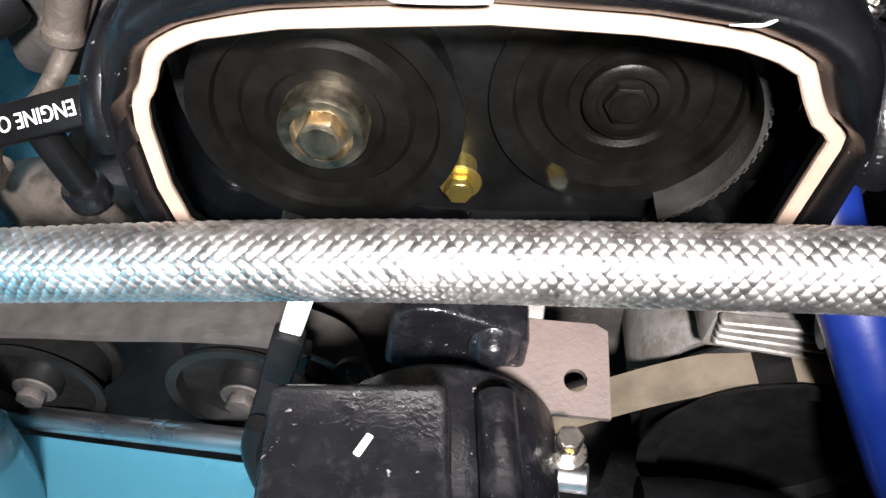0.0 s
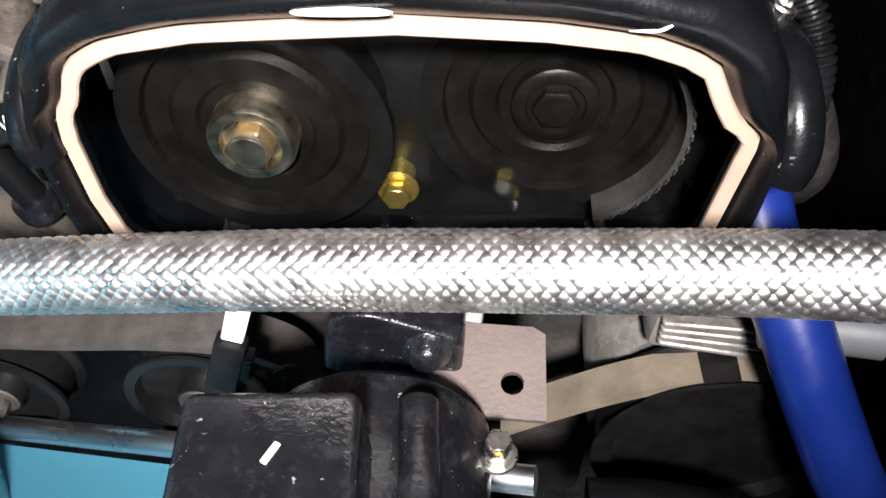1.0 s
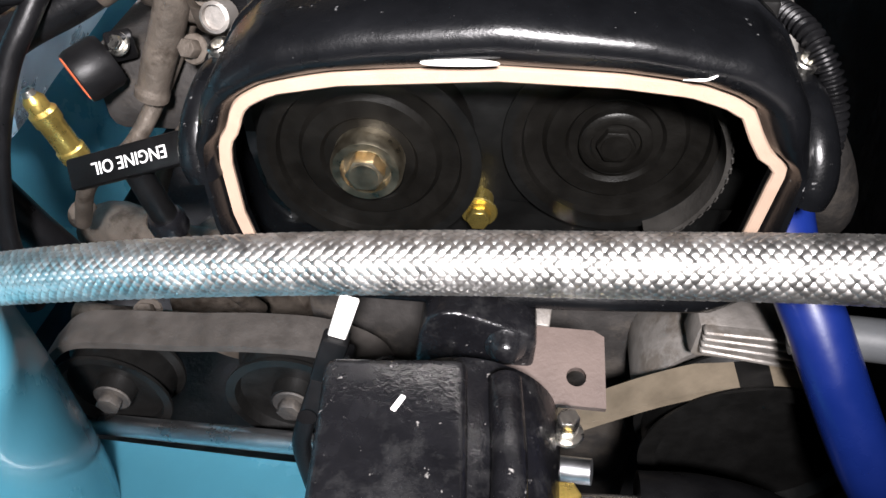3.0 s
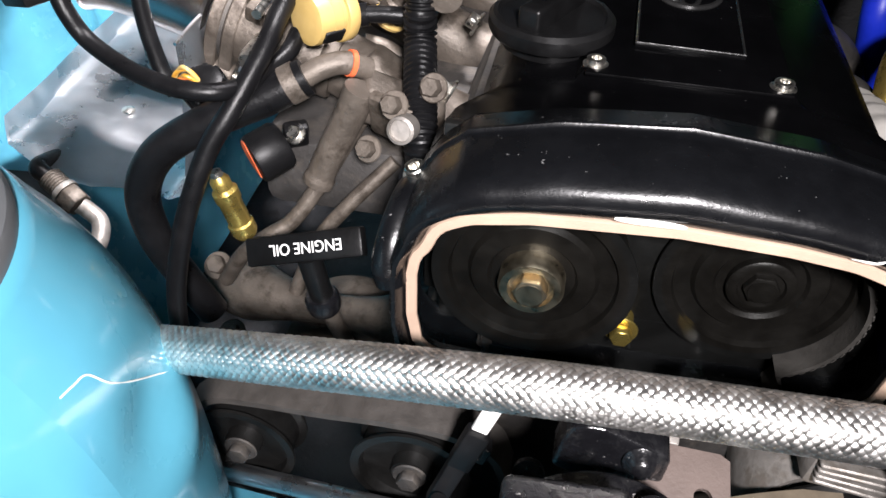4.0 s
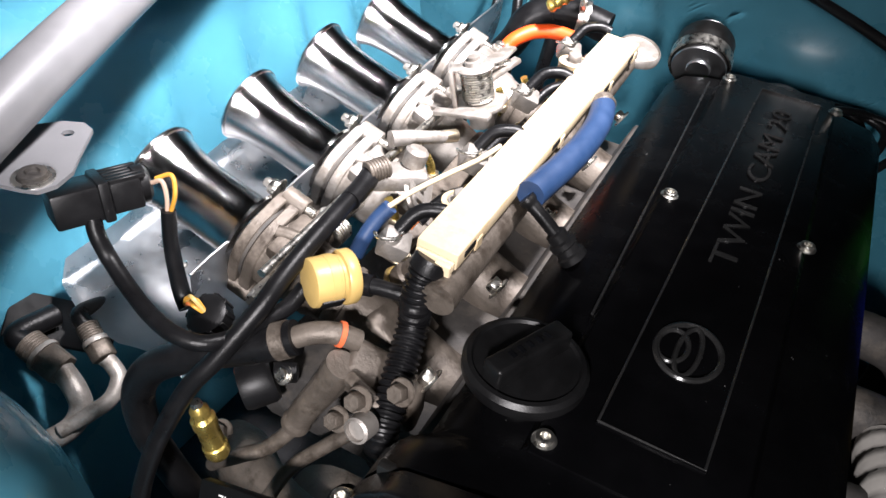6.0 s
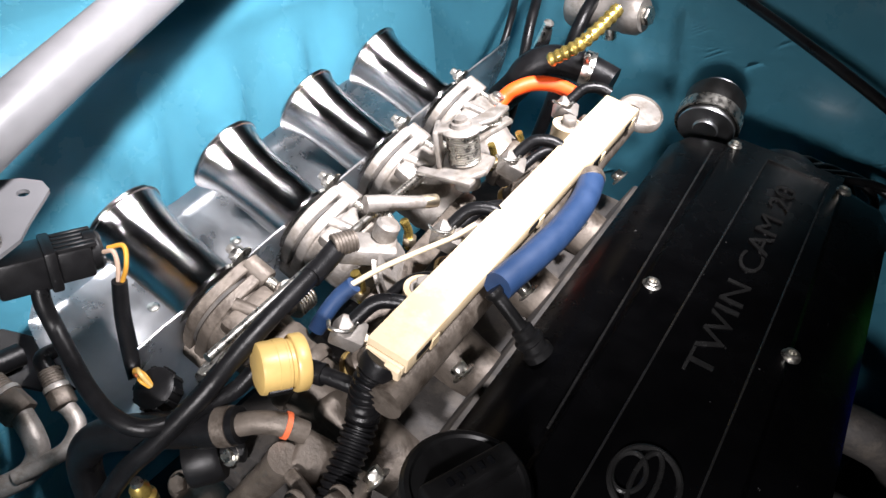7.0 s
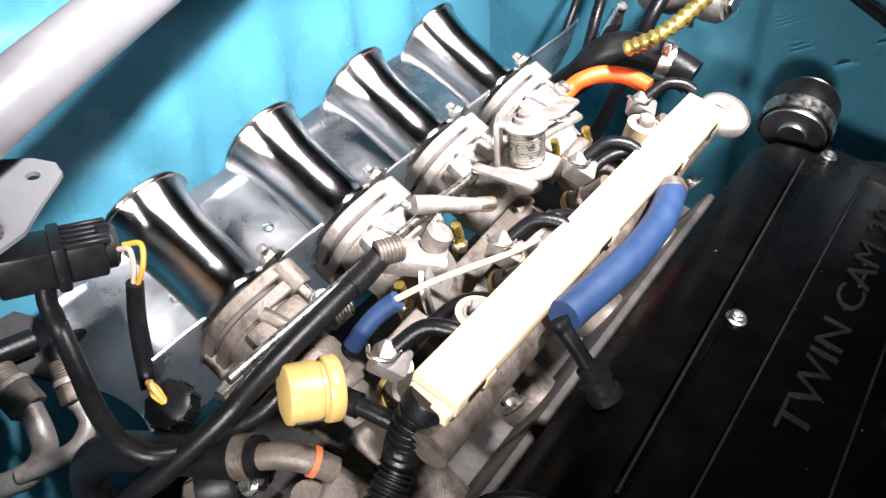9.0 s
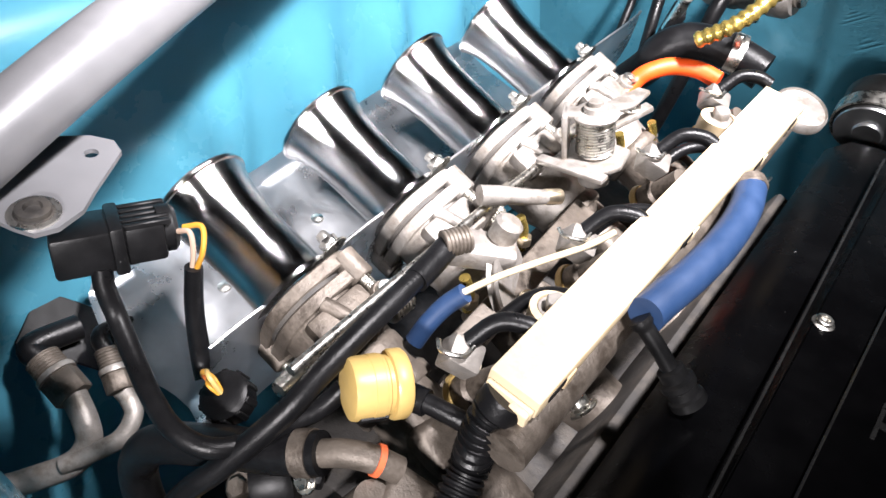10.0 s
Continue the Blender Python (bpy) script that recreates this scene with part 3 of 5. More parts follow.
def cam_pulley(x, z, y_front, protrude, metal=M_BOLTGOLD):
    th = thing("cam_pulley", (x, -0.034, z), "brown-grey toothed cam pulley with a central bolt", "pulley", "cam pulleys behind the window")
    m = aim((x, -0.036, z), (x, -1, z))
    h = -0.036 - y_front
    part("disc", lathe([(0, 0), (0.0425, 0), (0.0425, h), (0.0385, h), (0.0375, h - 0.003), (0.030, h - 0.004), (0.028, h - 0.0015), (0.0205, h - 0.001), (0.019, h - 0.003), (0, h - 0.003)], m, 64), M_CAMPULLEY, th)
    part("flange", lathe([(0.0425, h - 0.0015), (0.0465, h - 0.0015), (0.0465, h), (0.0425, h)], m, 64), M_PULLEY, th)
    mh = m @ pose(0, 0, h - 0.003)
    part("collar", lathe([(0.009, 0), (0.0150, 0), (0.0150, protrude * 0.6), (0.0138, protrude * 0.75), (0.0105, protrude * 0.75), (0.0098, protrude * 0.45), (0, protrude * 0.45)], mh, 48), metal, th, "turned steel collar")
    part("bolt", join(prism(hexagon(0.0082), protrude, mh, 0.0008, 2), lathe([(0, protrude - 0.0008), (0.0066, protrude - 0.0008), (0.006, protrude + 0.0004), (0, protrude + 0.0004)], mh, 24)), metal, th, "steel hex bolt")
    return th


cam_pulley(-0.0530, 0.7225, -0.0590, 0.0135)
# collar and bolt on the right get the dark pulley colour in place of shade
cam_pulley(0.0475, 0.7255, -0.0440, 0.0060, M_CAMPULLEY)


def belt_loop():
    pts = []
    for k in range(25):
        a = math.pi / 2 + math.pi * k / 24 * 0.86
        pts.append((-0.0530 + 0.0438 * math.cos(a), 0.7235 + 0.0438 * math.sin(a)))
    pts += [(-0.075, 0.672), (-0.055, 0.64), (0.05, 0.64), (0.07, 0.672)]
    for k in range(25):
        a = -math.pi * 0.36 + math.pi * k / 24 * 0.86
        pts.append((0.0475 + 0.0438 * math.cos(a), 0.7235 + 0.0438 * math.sin(a)))
    return pts


belt = thing("timing_belt", (0, -0.045, 0.70), "worn black toothed timing belt round the cam pulleys", "belt")
LOOP = belt_loop()
out_l = grow(LOOP, -0.0022)
part("band", loft([(LOOP, -0.057), (out_l, -0.057), (out_l, -0.039), (LOOP, -0.039), (LOOP, -0.057)]), M_BELT, belt)
tooth_bm = box((0.0030, 0.018, 0.0018), pose(0, 0, 0), 0.0004, 1)
tooth_me = bpy.data.meshes.new("tooth")
tooth_bm.to_mesh(tooth_me)
tooth_bm.free()
tooth_me.materials.append(M_BELT)
for (x0, z0), (x1, z1) in zip(LOOP, LOOP[1:]):
    steps = max(1, round(math.hypot(x1 - x0, z1 - z0) / 0.0056))
    for k in range(steps):
        f = k / steps
        x, z = x0 + (x1 - x0) * f, z0 + (z1 - z0) * f
        if z < 0.665:
            continue
        ob = new("tooth", tooth_me)
        ob.parent = belt
        ob.matrix_basis = Matrix.Translation(-belt.location) @ pose(x, -0.048, z) @ pose(0, 0, 0, 0, -math.degrees(math.atan2(z1 - z0, x1 - x0)), 0)
# small brass bolt added where the pane mirrors something golden
idler = thing("golden_glint_bolt", (-0.008, -0.04, 0.684), "golden bolt added in place of a yellow reflection in the window", "bolt")
part("shank", lathe([(0, 0), (0.006, 0), (0.006, 0.012), (0, 0.012)], aim((-0.008, -0.0365, 0.690), (-0.008, -1, 0.690)), 20), M_BRASSY, idler)
part("head", hex_bolt(aim((-0.008, -0.0485, 0.690), (-0.008, -1, 0.690)), 0.0055, 0.006), M_BRASSY, idler)

# ---- braided hose across the front ----
HOSE = [(-0.2661, -0.0896, 0.6617), (-0.2327, -0.1017, 0.6803), (-0.1605, -0.1191, 0.7092), (-0.0905, -0.1265, 0.7256), (-0.0244, -0.1285, 0.7337), (0.0397, -0.1294, 0.7381), (0.1053, -0.1331, 0.7447), (0.1651, -0.1520, 0.7635), (0.2161, -0.1743, 0.7848)]
HOSE_R = 0.0106


def braid(points, radius, strands=16, lift=0.00034, width=0.0026):
    line = spline(points, 40)
    fr = frames_along(line)
    P, U, V = (np.array([f[i] for f in fr]) for i in range(3))
    s = np.concatenate([[0], np.cumsum(np.linalg.norm(P[1:] - P[:-1], axis=1))])
    k = 1.02 / radius
    ds = math.pi / (strands * k)
    n = int(s[-1] / ds * 4)
    t = np.linspace(0, s[-1], n)
    Pi, Ui, Vi = (np.stack([np.interp(t, s, A[:, c]) for c in range(3)], 1) for A in (P, U, V))
    verts, faces, base = [], [], 0
    for sign in (1, -1):
        for i in range(strands):
            th = sign * k * t + 2 * math.pi * i / strands
            wave = sign * lift * np.cos(math.pi * t / ds)
            rows = []
            for off, drop in ((-0.5, 0.00022), (-0.25, 0.00003), (0.25, 0.00003), (0.5, 0.00022)):
                # across the strand: half round, half along
                a = th - sign * off * width * 0.707 / radius
                q = t + off * width * 0.707
                shift = (q - t)[:, None] * np.gradient(Pi, t, axis=0)
                r = (radius + wave - drop)[:, None]
                rows.append(Pi + shift + r * (np.cos(a)[:, None] * Ui + np.sin(a)[:, None] * Vi))
            verts.append(np.stack(rows, 1).reshape(-1, 3))
            j = np.arange(n - 1)[:, None] * 4 + np.arange(3)[None, :]
            j = j.reshape(-1) + base
            faces.append(np.stack([j, j + 1, j + 5, j + 4], 1))
            base += n * 4
    me = bpy.data.meshes.new("braid")
    me.from_pydata(np.concatenate(verts).tolist(), [], np.concatenate(faces).tolist())
    return me


hose = thing("braided_hose", (-0.0268, -0.123, 0.723), "stainless steel braided hose running across the engine front", "hose")
part("liner", tube(HOSE, HOSE_R - 0.0006, 24, 10), M_LINER, hose, "dark inner liner")
braid_me = braid(HOSE, HOSE_R)
braid_me.transform(Matrix.Translation(-hose.location))
braid_me.materials.append(M_STEEL)
shade(braid_me, 60)
braid_ob = new("braid", braid_me)
braid_ob.parent = hose
tagged(braid_ob, "woven bright steel strands", kind="stuff")

# ---- intake side ----
PITCH = 0.0895
TY = [0.081 + PITCH * k for k in range(4)]
DROOP = 0.31


def intake_frame(y):
    """The axis of one intake at the heat shield: z points outward along the trumpet, x up."""
    c = Vector((-0.257 - 0.02 * (y - 0.081), y, 0.7660 + 0.050 * (y - 0.081)))
    out = Vector((-math.cos(DROOP), 0.0, math.sin(DROOP)))
    side = Vector((0.0, 1.0, 0.0))
    up = side.cross(out)
    m = Matrix((up, side, out)).transposed().to_4x4()
    m.translation = c
    return m


def ear_plate(r, lobe, turn, depth, m, bevel=0.0008):
    """A round flange with two bolt ears."""
    pts = []
    for k in range(64):
        a = 2 * math.pi * k / 64
        e = r + lobe * abs(math.cos(a - turn)) ** 10
        pts.append((e * math.cos(a), e * math.sin(a)))
    return prism(pts, depth, m, bevel, 1)


def trumpet(y):
    m = intake_frame(y)
    th = thing("velocity_stack", m.translation, "polished chrome flared velocity stack bolted to a throttle body", "velocity stack", "row of velocity stacks")
    part("base_ring", lathe([(0.0185, 0.001), (0.0262, 0.001), (0.0262, 0.0032), (0.0222, 0.004)], m, 64), M_CHROME, th)
    part("horn", lathe([(0.0222, 0.004), (0.0215, 0.008), (0.0213, 0.020), (0.0214, 0.036), (0.0219, 0.048), (0.0230, 0.058), (0.0247, 0.066), (0.0266, 0.0712), (0.0274, 0.0732),
                        (0.0262, 0.0728), (0.0240, 0.067), (0.0216, 0.058), (0.0202, 0.045), (0.0194, 0.025), (0.0192, 0.002)], m, 80), M_CHROME, th)
    part("lip", lathe([(0.0268, 0.0722), (0.0279, 0.0728), (0.0284, 0.0740), (0.0280, 0.0753), (0.0268, 0.0754), (0.0258, 0.0738)], m, 80), M_CHROME, th, "rolled chrome lip")
    for a in (0.62, 0.62 + math.pi):
        b = m @ pose(0.0312 * math.cos(a), 0.0312 * math.sin(a), 0.001)
        part("nut", join(hex_bolt(b, 0.0054, 0.0055), lathe([(0, 0.006), (0.0032, 0.006), (0.0032, 0.010), (0.0026, 0.011), (0, 0.011)], b, 14)), M_ZINC, th, "bright flange nut on a stud")
    return th


def throttle_body(y, dark):
    m = intake_frame(y) @ pose(0, 0, 0, 180, 0, 0)
    cast = M_DIRTSHADEALU if dark else M_ALU
    th = thing("throttle_housing", m.translation, "stained brown-grey cast throttle housing" if dark else "pale grey cast aluminium throttle housing", "throttle", "row of throttle housings")
    part("front_flange", ear_plate(0.0245, 0.0085, -0.62, 0.0075, m @ pose(0, 0, 0.0012)), cast, th)
    part("gasket", lathe([(0.019, 0.0088), (0.0247, 0.0088), (0.0247, 0.0108), (0.019, 0.0108)], m, 48), M_BLOCK, th, "thin dark gasket")
    part("rear_flange", ear_plate(0.0242, 0.0082, -0.62, 0.0075, m @ pose(0, 0, 0.0108)), cast, th)
    part("barrel", lathe([(0.019, 0.016), (0.0230, 0.016), (0.0228, 0.022), (0.0222, 0.038), (0.0214, 0.046), (0.0224, 0.048), (0.0224, 0.054), (0.0205, 0.058), (0.0195, 0.066), (0.017, 0.066)], m, 56), cast, th)
    for a in (-0.62, math.pi - 0.62):
        b = m @ pose(0.0312 * math.cos(a), 0.0312 * math.sin(a), 0.0)
        part("stud_boss", lathe([(0, 0.004), (0.0068, 0.004), (0.0068, 0.019), (0.0060, 0.020), (0, 0.020)], b, 24), cast, th)
        part("stud", corrugated([b @ Vector((0, 0, 0.018)), b @ Vector((0, 0, 0.027))], 0.0036, 0.0012, 0.0004, 12), M_ZINC, th, "bare threaded stud")
    part("linkage_web", box((0.010, 0.036, 0.020), m @ pose(0.0215, 0.004, 0.030, 0, 0, 8), 0.003), cast, th)
    part("screw_boss", lathe([(0, -0.014), (0.0072, -0.014), (0.0072, 0.006), (0.0062, 0.0075), (0, 0.0075)], m @ pose(0.0235, -0.018, 0.033, 0, 90, 0), 28), cast, th)
    part("adjusting_screw", lathe([(0, 0.007), (0.0052, 0.007), (0.0052, 0.0105), (0.0046, 0.0112), (0.0020, 0.0112), (0.0020, 0.0098), (0, 0.0098)], m @ pose(0.0235, -0.018, 0.033, 0, 90, 0), 24), M_ZINC, th, "round slotted screw")
    part("upper_rib", tube([m @ Vector((0.024, 0.008, 0.018)), m @ Vector((0.026, 0.004, 0.032)), m @ Vector((0.021, -0.002, 0.046))], lambda f: 0.0042 - 0.001 * f, 14), cast, th)
    part("shaft", lathe([(0, -0.046), (0.0045, -0.046), (0.0058, -0.040), (0.0058, 0.040), (0.0045, 0.046), (0, 0.046)], m @ pose(0.006, 0, 0.034, 90, 0, 0), 18), M_ZINC, th, "steel butterfly shaft")
    part("return_spring", corrugated([m @ Vector((0.006, -0.028, 0.036)), m @ Vector((0.006, -0.043, 0.036))], 0.0088, 0.0022, 0.0009, 18), M_ZINC, th, "coil return spring")
    return th


for k, y in enumerate(TY):
    trumpet(y)
    throttle_body(y, k == 0)
for k, y in enumerate(TY):
    r = thing("intake_runner", (-0.15, y, 0.74), "stained cast aluminium intake runner", "intake runner", "row of intake runners")
    m = intake_frame(y) @ pose(0, 0, 0, 180, 0, 0)
    a = m @ Vector((0, 0, 0.062))
    part("pipe", tube([a, a + Vector((0.018, 0, -0.006)), Vector((-0.150, y, a.z - 0.020)), Vector((-0.118, y, a.z - 0.036)), Vector((-0.086, y, a.z - 0.046))], lambda f: 0.0185 + 0.003 * f, 28), M_DIRTSHADEALU, r)
    part("joint", lathe([(0, 0), (0.0215, 0), (0.0228, 0.002), (0.0228, 0.007), (0.0215, 0.009), (0, 0.009)], m @ pose(0, 0, 0.066), 40), M_DIRTSHADEALU, r)
    part("injector_pad", box((0.030, 0.028, 0.020), pose(-0.157, y - 0.004, a.z - 0.006, 0, 32, 0), 0.006, 3), M_DIRTSHADEALU, r)
    part("pad_rib", tube([(-0.176, y + 0.018, a.z + 0.002), (-0.160, y + 0.022, a.z - 0.004), (-0.140, y + 0.022, a.z - 0.020)], 0.0055, 14), M_DIRTSHADEALU, r)
flange = thing("intake_flange", (-0.105, 0.22, 0.72), "stained aluminium intake flange along the head", "flange")
part("plate", box((0.012, 0.37, 0.060), pose(-0.104, 0.22, 0.722, 0, 20, 0), 0.003), M_BLOCK, flange)
for k in range(5):
    part("flange_nut", hex_bolt(pose(-0.112, 0.045 + PITCH * k, 0.752, 0, -60, 0), 0.0055, 0.006), M_ZINC, flange, "zinc nut")

# a bent sheet: tray, rounded bend and upright held between the trumpets and the throttle housings
SHEET = [(-0.418, 0.684), (-0.412, 0.672), (-0.385, 0.664), (-0.350, 0.656), (-0.318, 0.651), (-0.295, 0.655), (-0.277, 0.672), (-0.266, 0.705), (-0.2600, 0.745), (-0.2570, 0.7765)]


def shield_point(v, y):
    k = min(int(v), len(SHEET) - 2)
    f = v - k
    x = SHEET[k][0] * (1 - f) + SHEET[k + 1][0] * f
    z = SHEET[k][1] * (1 - f) + SHEET[k + 1][1] * f
    front = 0.024 + 0.040 * min(1.0, max(0.0, (v - 3.0) / -3.0)) + 0.024 * math.exp(-((v - 4.0) / 1.6) ** 2)
    yy = front + (0.475 - front) * y
    rise = 0.065 * (yy - 0.086)
    return (x - 0.02 * (yy - 0.086) + 0.0008 * math.sin(70 * yy + 3 * v), yy, z + rise + (0.0012 * math.sin(55 * yy) * math.sin(2.2 * v) if v < 4 else 0.0))


shield = thing("heat_shield", (-0.30, 0.2, 0.68), "bent bare aluminium heat shield under the velocity stacks", "heat shield")
part("sheet", thick(sheet(spread(0, len(SHEET) - 1, 36), spread(0, 1, 60), shield_point), 0.0014), M_SHEET, shield, angle=50)
part("cut_edge", tube([Vector(shield_point(len(SHEET) - 1, k / 24)) + Vector((0, 0, 0.0004)) for k in range(25)], 0.0010, 8, smooth=False), M_SHEET, shield, "bright sheared top edge")
for yy in (0.13, 0.22, 0.31, 0.40):
    x, y, z = shield_point(2.6, (yy - 0.05) / 0.425)
    part("rivet", lathe([(0, 0), (0.005, 0), (0.0045, 0.0014), (0.002, 0.0024), (0, 0.0025)], pose(x, y, z + 0.0002), 18), M_ZINC, shield, "dome rivet")

# fuel rail cover with injectors under it
rail = thing("injector_harness_cover", (-0.1303, 0.2106, 0.8148), "cream plastic injector wiring cover along the fuel rail", "cover")
RAIL = Matrix.Translation((-0.127, 0.064, 0.8155)) @ pose(0, 0, 0, 1.9, 3, -0.6)
lid = join(prism([(-0.0120, 0.0), (0.0120, 0.0), (0.0120, 0.208), (0.0145, 0.216), (0.0145, 0.304), (-0.0125, 0.304), (-0.0125, 0.252), (-0.0115, 0.246), (-0.0115, 0.125), (-0.0120, 0.118)], 0.0105, RAIL, 0.0012, 2),
           box((0.0225, 0.020, 0.008), RAIL @ pose(0, 0.300, 0.0030), 0.002))
part("lid", lid, M_CREAM, rail)
for y in (0.014, 0.135, 0.226, 0.284):
    w = 0.0122 if y < 0.21 else 0.0147
    part("slot", box((0.0010, 0.012, 0.0040), RAIL @ pose(w, y, 0.0058), 0.0003, 1), M_BLACKPLASTIC, rail)
    part("clip_tab", box((0.0014, 0.0075, 0.0075), RAIL @ pose(w - 0.0001, y + 0.0115, 0.0020), 0.0004, 1), M_CREAM, rail)
part("end_tab", box((0.009, 0.004, 0.018), RAIL @ pose(0.006, -0.002, -0.004, 8, 0, 0), 0.001), M_CREAM, rail)
part("end_lip", box((0.022, 0.003, 0.006), RAIL @ pose(0, -0.001, 0.0030), 0.001), M_CREAM, rail)
fuel = thing("fuel_rail", (-0.1262, 0.2136, 0.7915), "dull grey metal fuel rail beneath the cream cover", "fuel rail")
part("pipe", tube([(-0.118, 0.052, 0.803), (-0.1185, 0.2, 0.806), (-0.119, 0.398, 0.812)], 0.0095, 20), M_DIRTSHADEALU, fuel)
part("damper", lathe([(0, 0), (0.016, 0), (0.0185, 0.002), (0.0185, 0.007), (0.0170, 0.009), (0.0165, 0.007), (0.009, 0.0075), (0, 0.008)], aim((-0.114, 0.398, 0.812), (-0.090, 0.370, 0.95)), 44), M_ALU, fuel, "round grey pulsation damper")
for x, y, z in ((-0.1480, 0.0850, 0.7920), (-0.1460, 0.1800, 0.7980), (-0.1480, 0.2690, 0.8030), (-0.1480, 0.3580, 0.8080)):
    inj = thing("fuel_injector", (x, y, z), "fuel injector with a dirty grey connector and tan seal", "injector", "row of injectors")
    m = aim((x - 0.010, y, z - 0.022), (x + 0.016, y, z + 0.02))
    part("body", lathe([(0, 0), (0.007, 0), (0.0085, 0.004), (0.0085, 0.014), (0.0068, 0.016), (0.0068, 0.034), (0, 0.034)], m, 24), M_DIRTSHADEALU, inj)
    part("seal", lathe([(0, 0.001), (0.0095, 0.001), (0.0105, 0.003), (0.0095, 0.0055), (0, 0.0055)], m, 24), M_YELLOW, inj, "tan rubber seal")
    part("plug", box((0.016, 0.014, 0.014), pose(x - 0.010, y - 0.008, z + 0.013, 20, 25, 30), 0.002), M_ALU, inj, "dirty grey plug")
    part("clip", tube([(x - 0.020, y - 0.012, z + 0.019), (x - 0.014, y - 0.018, z + 0.022), (x - 0.006, y - 0.014, z + 0.022), (x - 0.006, y - 0.006, z + 0.021)], 0.0011, 8), M_ZINC, inj)
    part("boot", tube([(x - 0.010, y - 0.004, z + 0.019), (x - 0.004, y + 0.006, z + 0.028), (x + 0.006, y + 0.012, z + 0.030), (x + 0.014, y + 0.014, z + 0.028)], 0.0042, 12), M_RUBBER, inj, "black wire boot")
for x, y, z in ((-0.139, 0.119, 0.817), (-0.146, 0.327, 0.824)):
    b = thing("rail_bolt", (x, y, z), "bolt on a cream collar beside the fuel rail", "bolt", "rail bolts")
    part("collar", lathe([(0, -0.012), (0.0115, -0.012), (0.0115, 0.0), (0.0085, 0.001), (0.0085, -0.001), (0, -0.001)], pose(x, y, z), 32), M_CREAM, b)
    part("head", hex_bolt(pose(x, y, z - 0.001), 0.0055, 0.006), M_ALU, b)

blue = thing("blue_sleeved_hose", (-0.1082, 0.2192, 0.8035), "faded blue rubber hose beside the cream cover", "hose")
part("sleeve", tube([(-0.105, 0.272, 0.822), (-0.101, 0.253, 0.823), (-0.099, 0.232, 0.823), (-0.099, 0.205, 0.823), (-0.101, 0.179, 0.823), (-0.104, 0.157, 0.823), (-0.106, 0.139, 0.823)], 0.0088, 22), M_BLUEHOSE, blue)
part("end_plug", lathe([(0, 0), (0.0088, 0), (0.0098, 0.001), (0.0098, 0.006), (0, 0.0065)], aim((-0.104, 0.271, 0.822), (-0.111, 0.279, 0.823)), 28), M_DIRTSHADEALU, blue, "round dull metal end plug")
breather = thing("breather_pipe", (-0.0886, 0.1422, 0.7931), "thin black breather pipe joining the blue hose to the cover", "pipe")
part("stem", tube([(-0.107, 0.135, 0.823), (-0.097, 0.135, 0.816), (-0.087, 0.135, 0.808), (-0.076, 0.135, 0.798)], lambda f: 0.0040 + 0.0012 * (f < 0.12), 16), M_CAP, breather)
part("grommet", lathe([(0, -0.004), (0.0085, -0.004), (0.0085, 0.0), (0.0070, 0.001), (0.0070, 0.005), (0.0082, 0.006), (0.0082, 0.009), (0.0062, 0.010), (0.0062, 0.015), (0.0048, 0.016), (0, 0.016)], aim((-0.075, 0.136, 0.797), (-0.087, 0.135, 0.808)), 28), M_CAP, breather)
loomtube = thing("wiring_tube", (-0.125, 0.04, 0.79), "black corrugated wiring tube hanging from the cream cover", "wiring tube")
part("corrugated_tube", corrugated([(-0.129, 0.065, 0.815), (-0.131, 0.059, 0.806), (-0.131, 0.055, 0.792), (-0.13, 0.051, 0.775)] + [(-0.1200, 0.0080, 0.748), (-0.118, 0.006, 0.725)], 0.0090, 0.0036, 0.0014), M_RUBBER, loomtube)
part("collar", lathe([(0, -0.004), (0.0098, -0.004), (0.0102, -0.002), (0.0102, 0.004), (0.009, 0.005), (0, 0.005)], aim((-0.129, 0.063, 0.814), (-0.131, 0.059, 0.806)), 28), M_RUBBER, loomtube)

# fast idle spring and levers on the throttle shaft
lever = thing("throttle_lever", (-0.193, 0.265, 0.80), "grey metal throttle lever with a coil return spring", "lever")
LM = Matrix.Translation((-0.1930, 0.2645, 0.8000)) @ pose(0, 0, 0, 4, -14, 0)
coil = []
for k in range(12 * 12 + 1):
    a = 2 * math.pi * k / 12
    coil.append(LM @ Vector((0.0110 * math.cos(a), 0.0110 * math.sin(a), 0.0024 + 0.0019 * k / 12)))
part("spring", tube(coil, 0.00085, 6, smooth=False), M_ZINC, lever, "bright coil spring")
part("core", lathe([(0, -0.018), (0.0094, -0.018), (0.0094, 0.026), (0.0135, 0.0265), (0.0140, 0.028), (0.0125, 0.0295), (0.0075, 0.030), (0.0070, 0.033), (0.0045, 0.0335), (0.0045, 0.036), (0, 0.0365)], LM, 32), M_ALU, lever)
part("seat", prism([(-0.020, -0.017), (0.012, -0.019), (0.020, -0.006), (0.017, 0.014), (-0.004, 0.018), (-0.020, 0.012)], 0.0045, LM @ pose(0, 0, -0.003), 0.001, 1), M_ALU, lever)
part("side_plate", box((0.0035, 0.020, 0.032), LM @ pose(-0.0165, -0.006, 0.014, 0, 0, 24), 0.001), M_ALU, lever)
part("top_strap", box((0.020, 0.012, 0.003), LM @ pose(-0.008, -0.004, 0.0285, 0, 0, 24), 0.001), M_ALU, lever)
part("stop_arm", box((0.046, 0.008, 0.0035), LM @ pose(-0.004, -0.022, 0.001, 0, 0, -4), 0.001), M_ALU, lever)
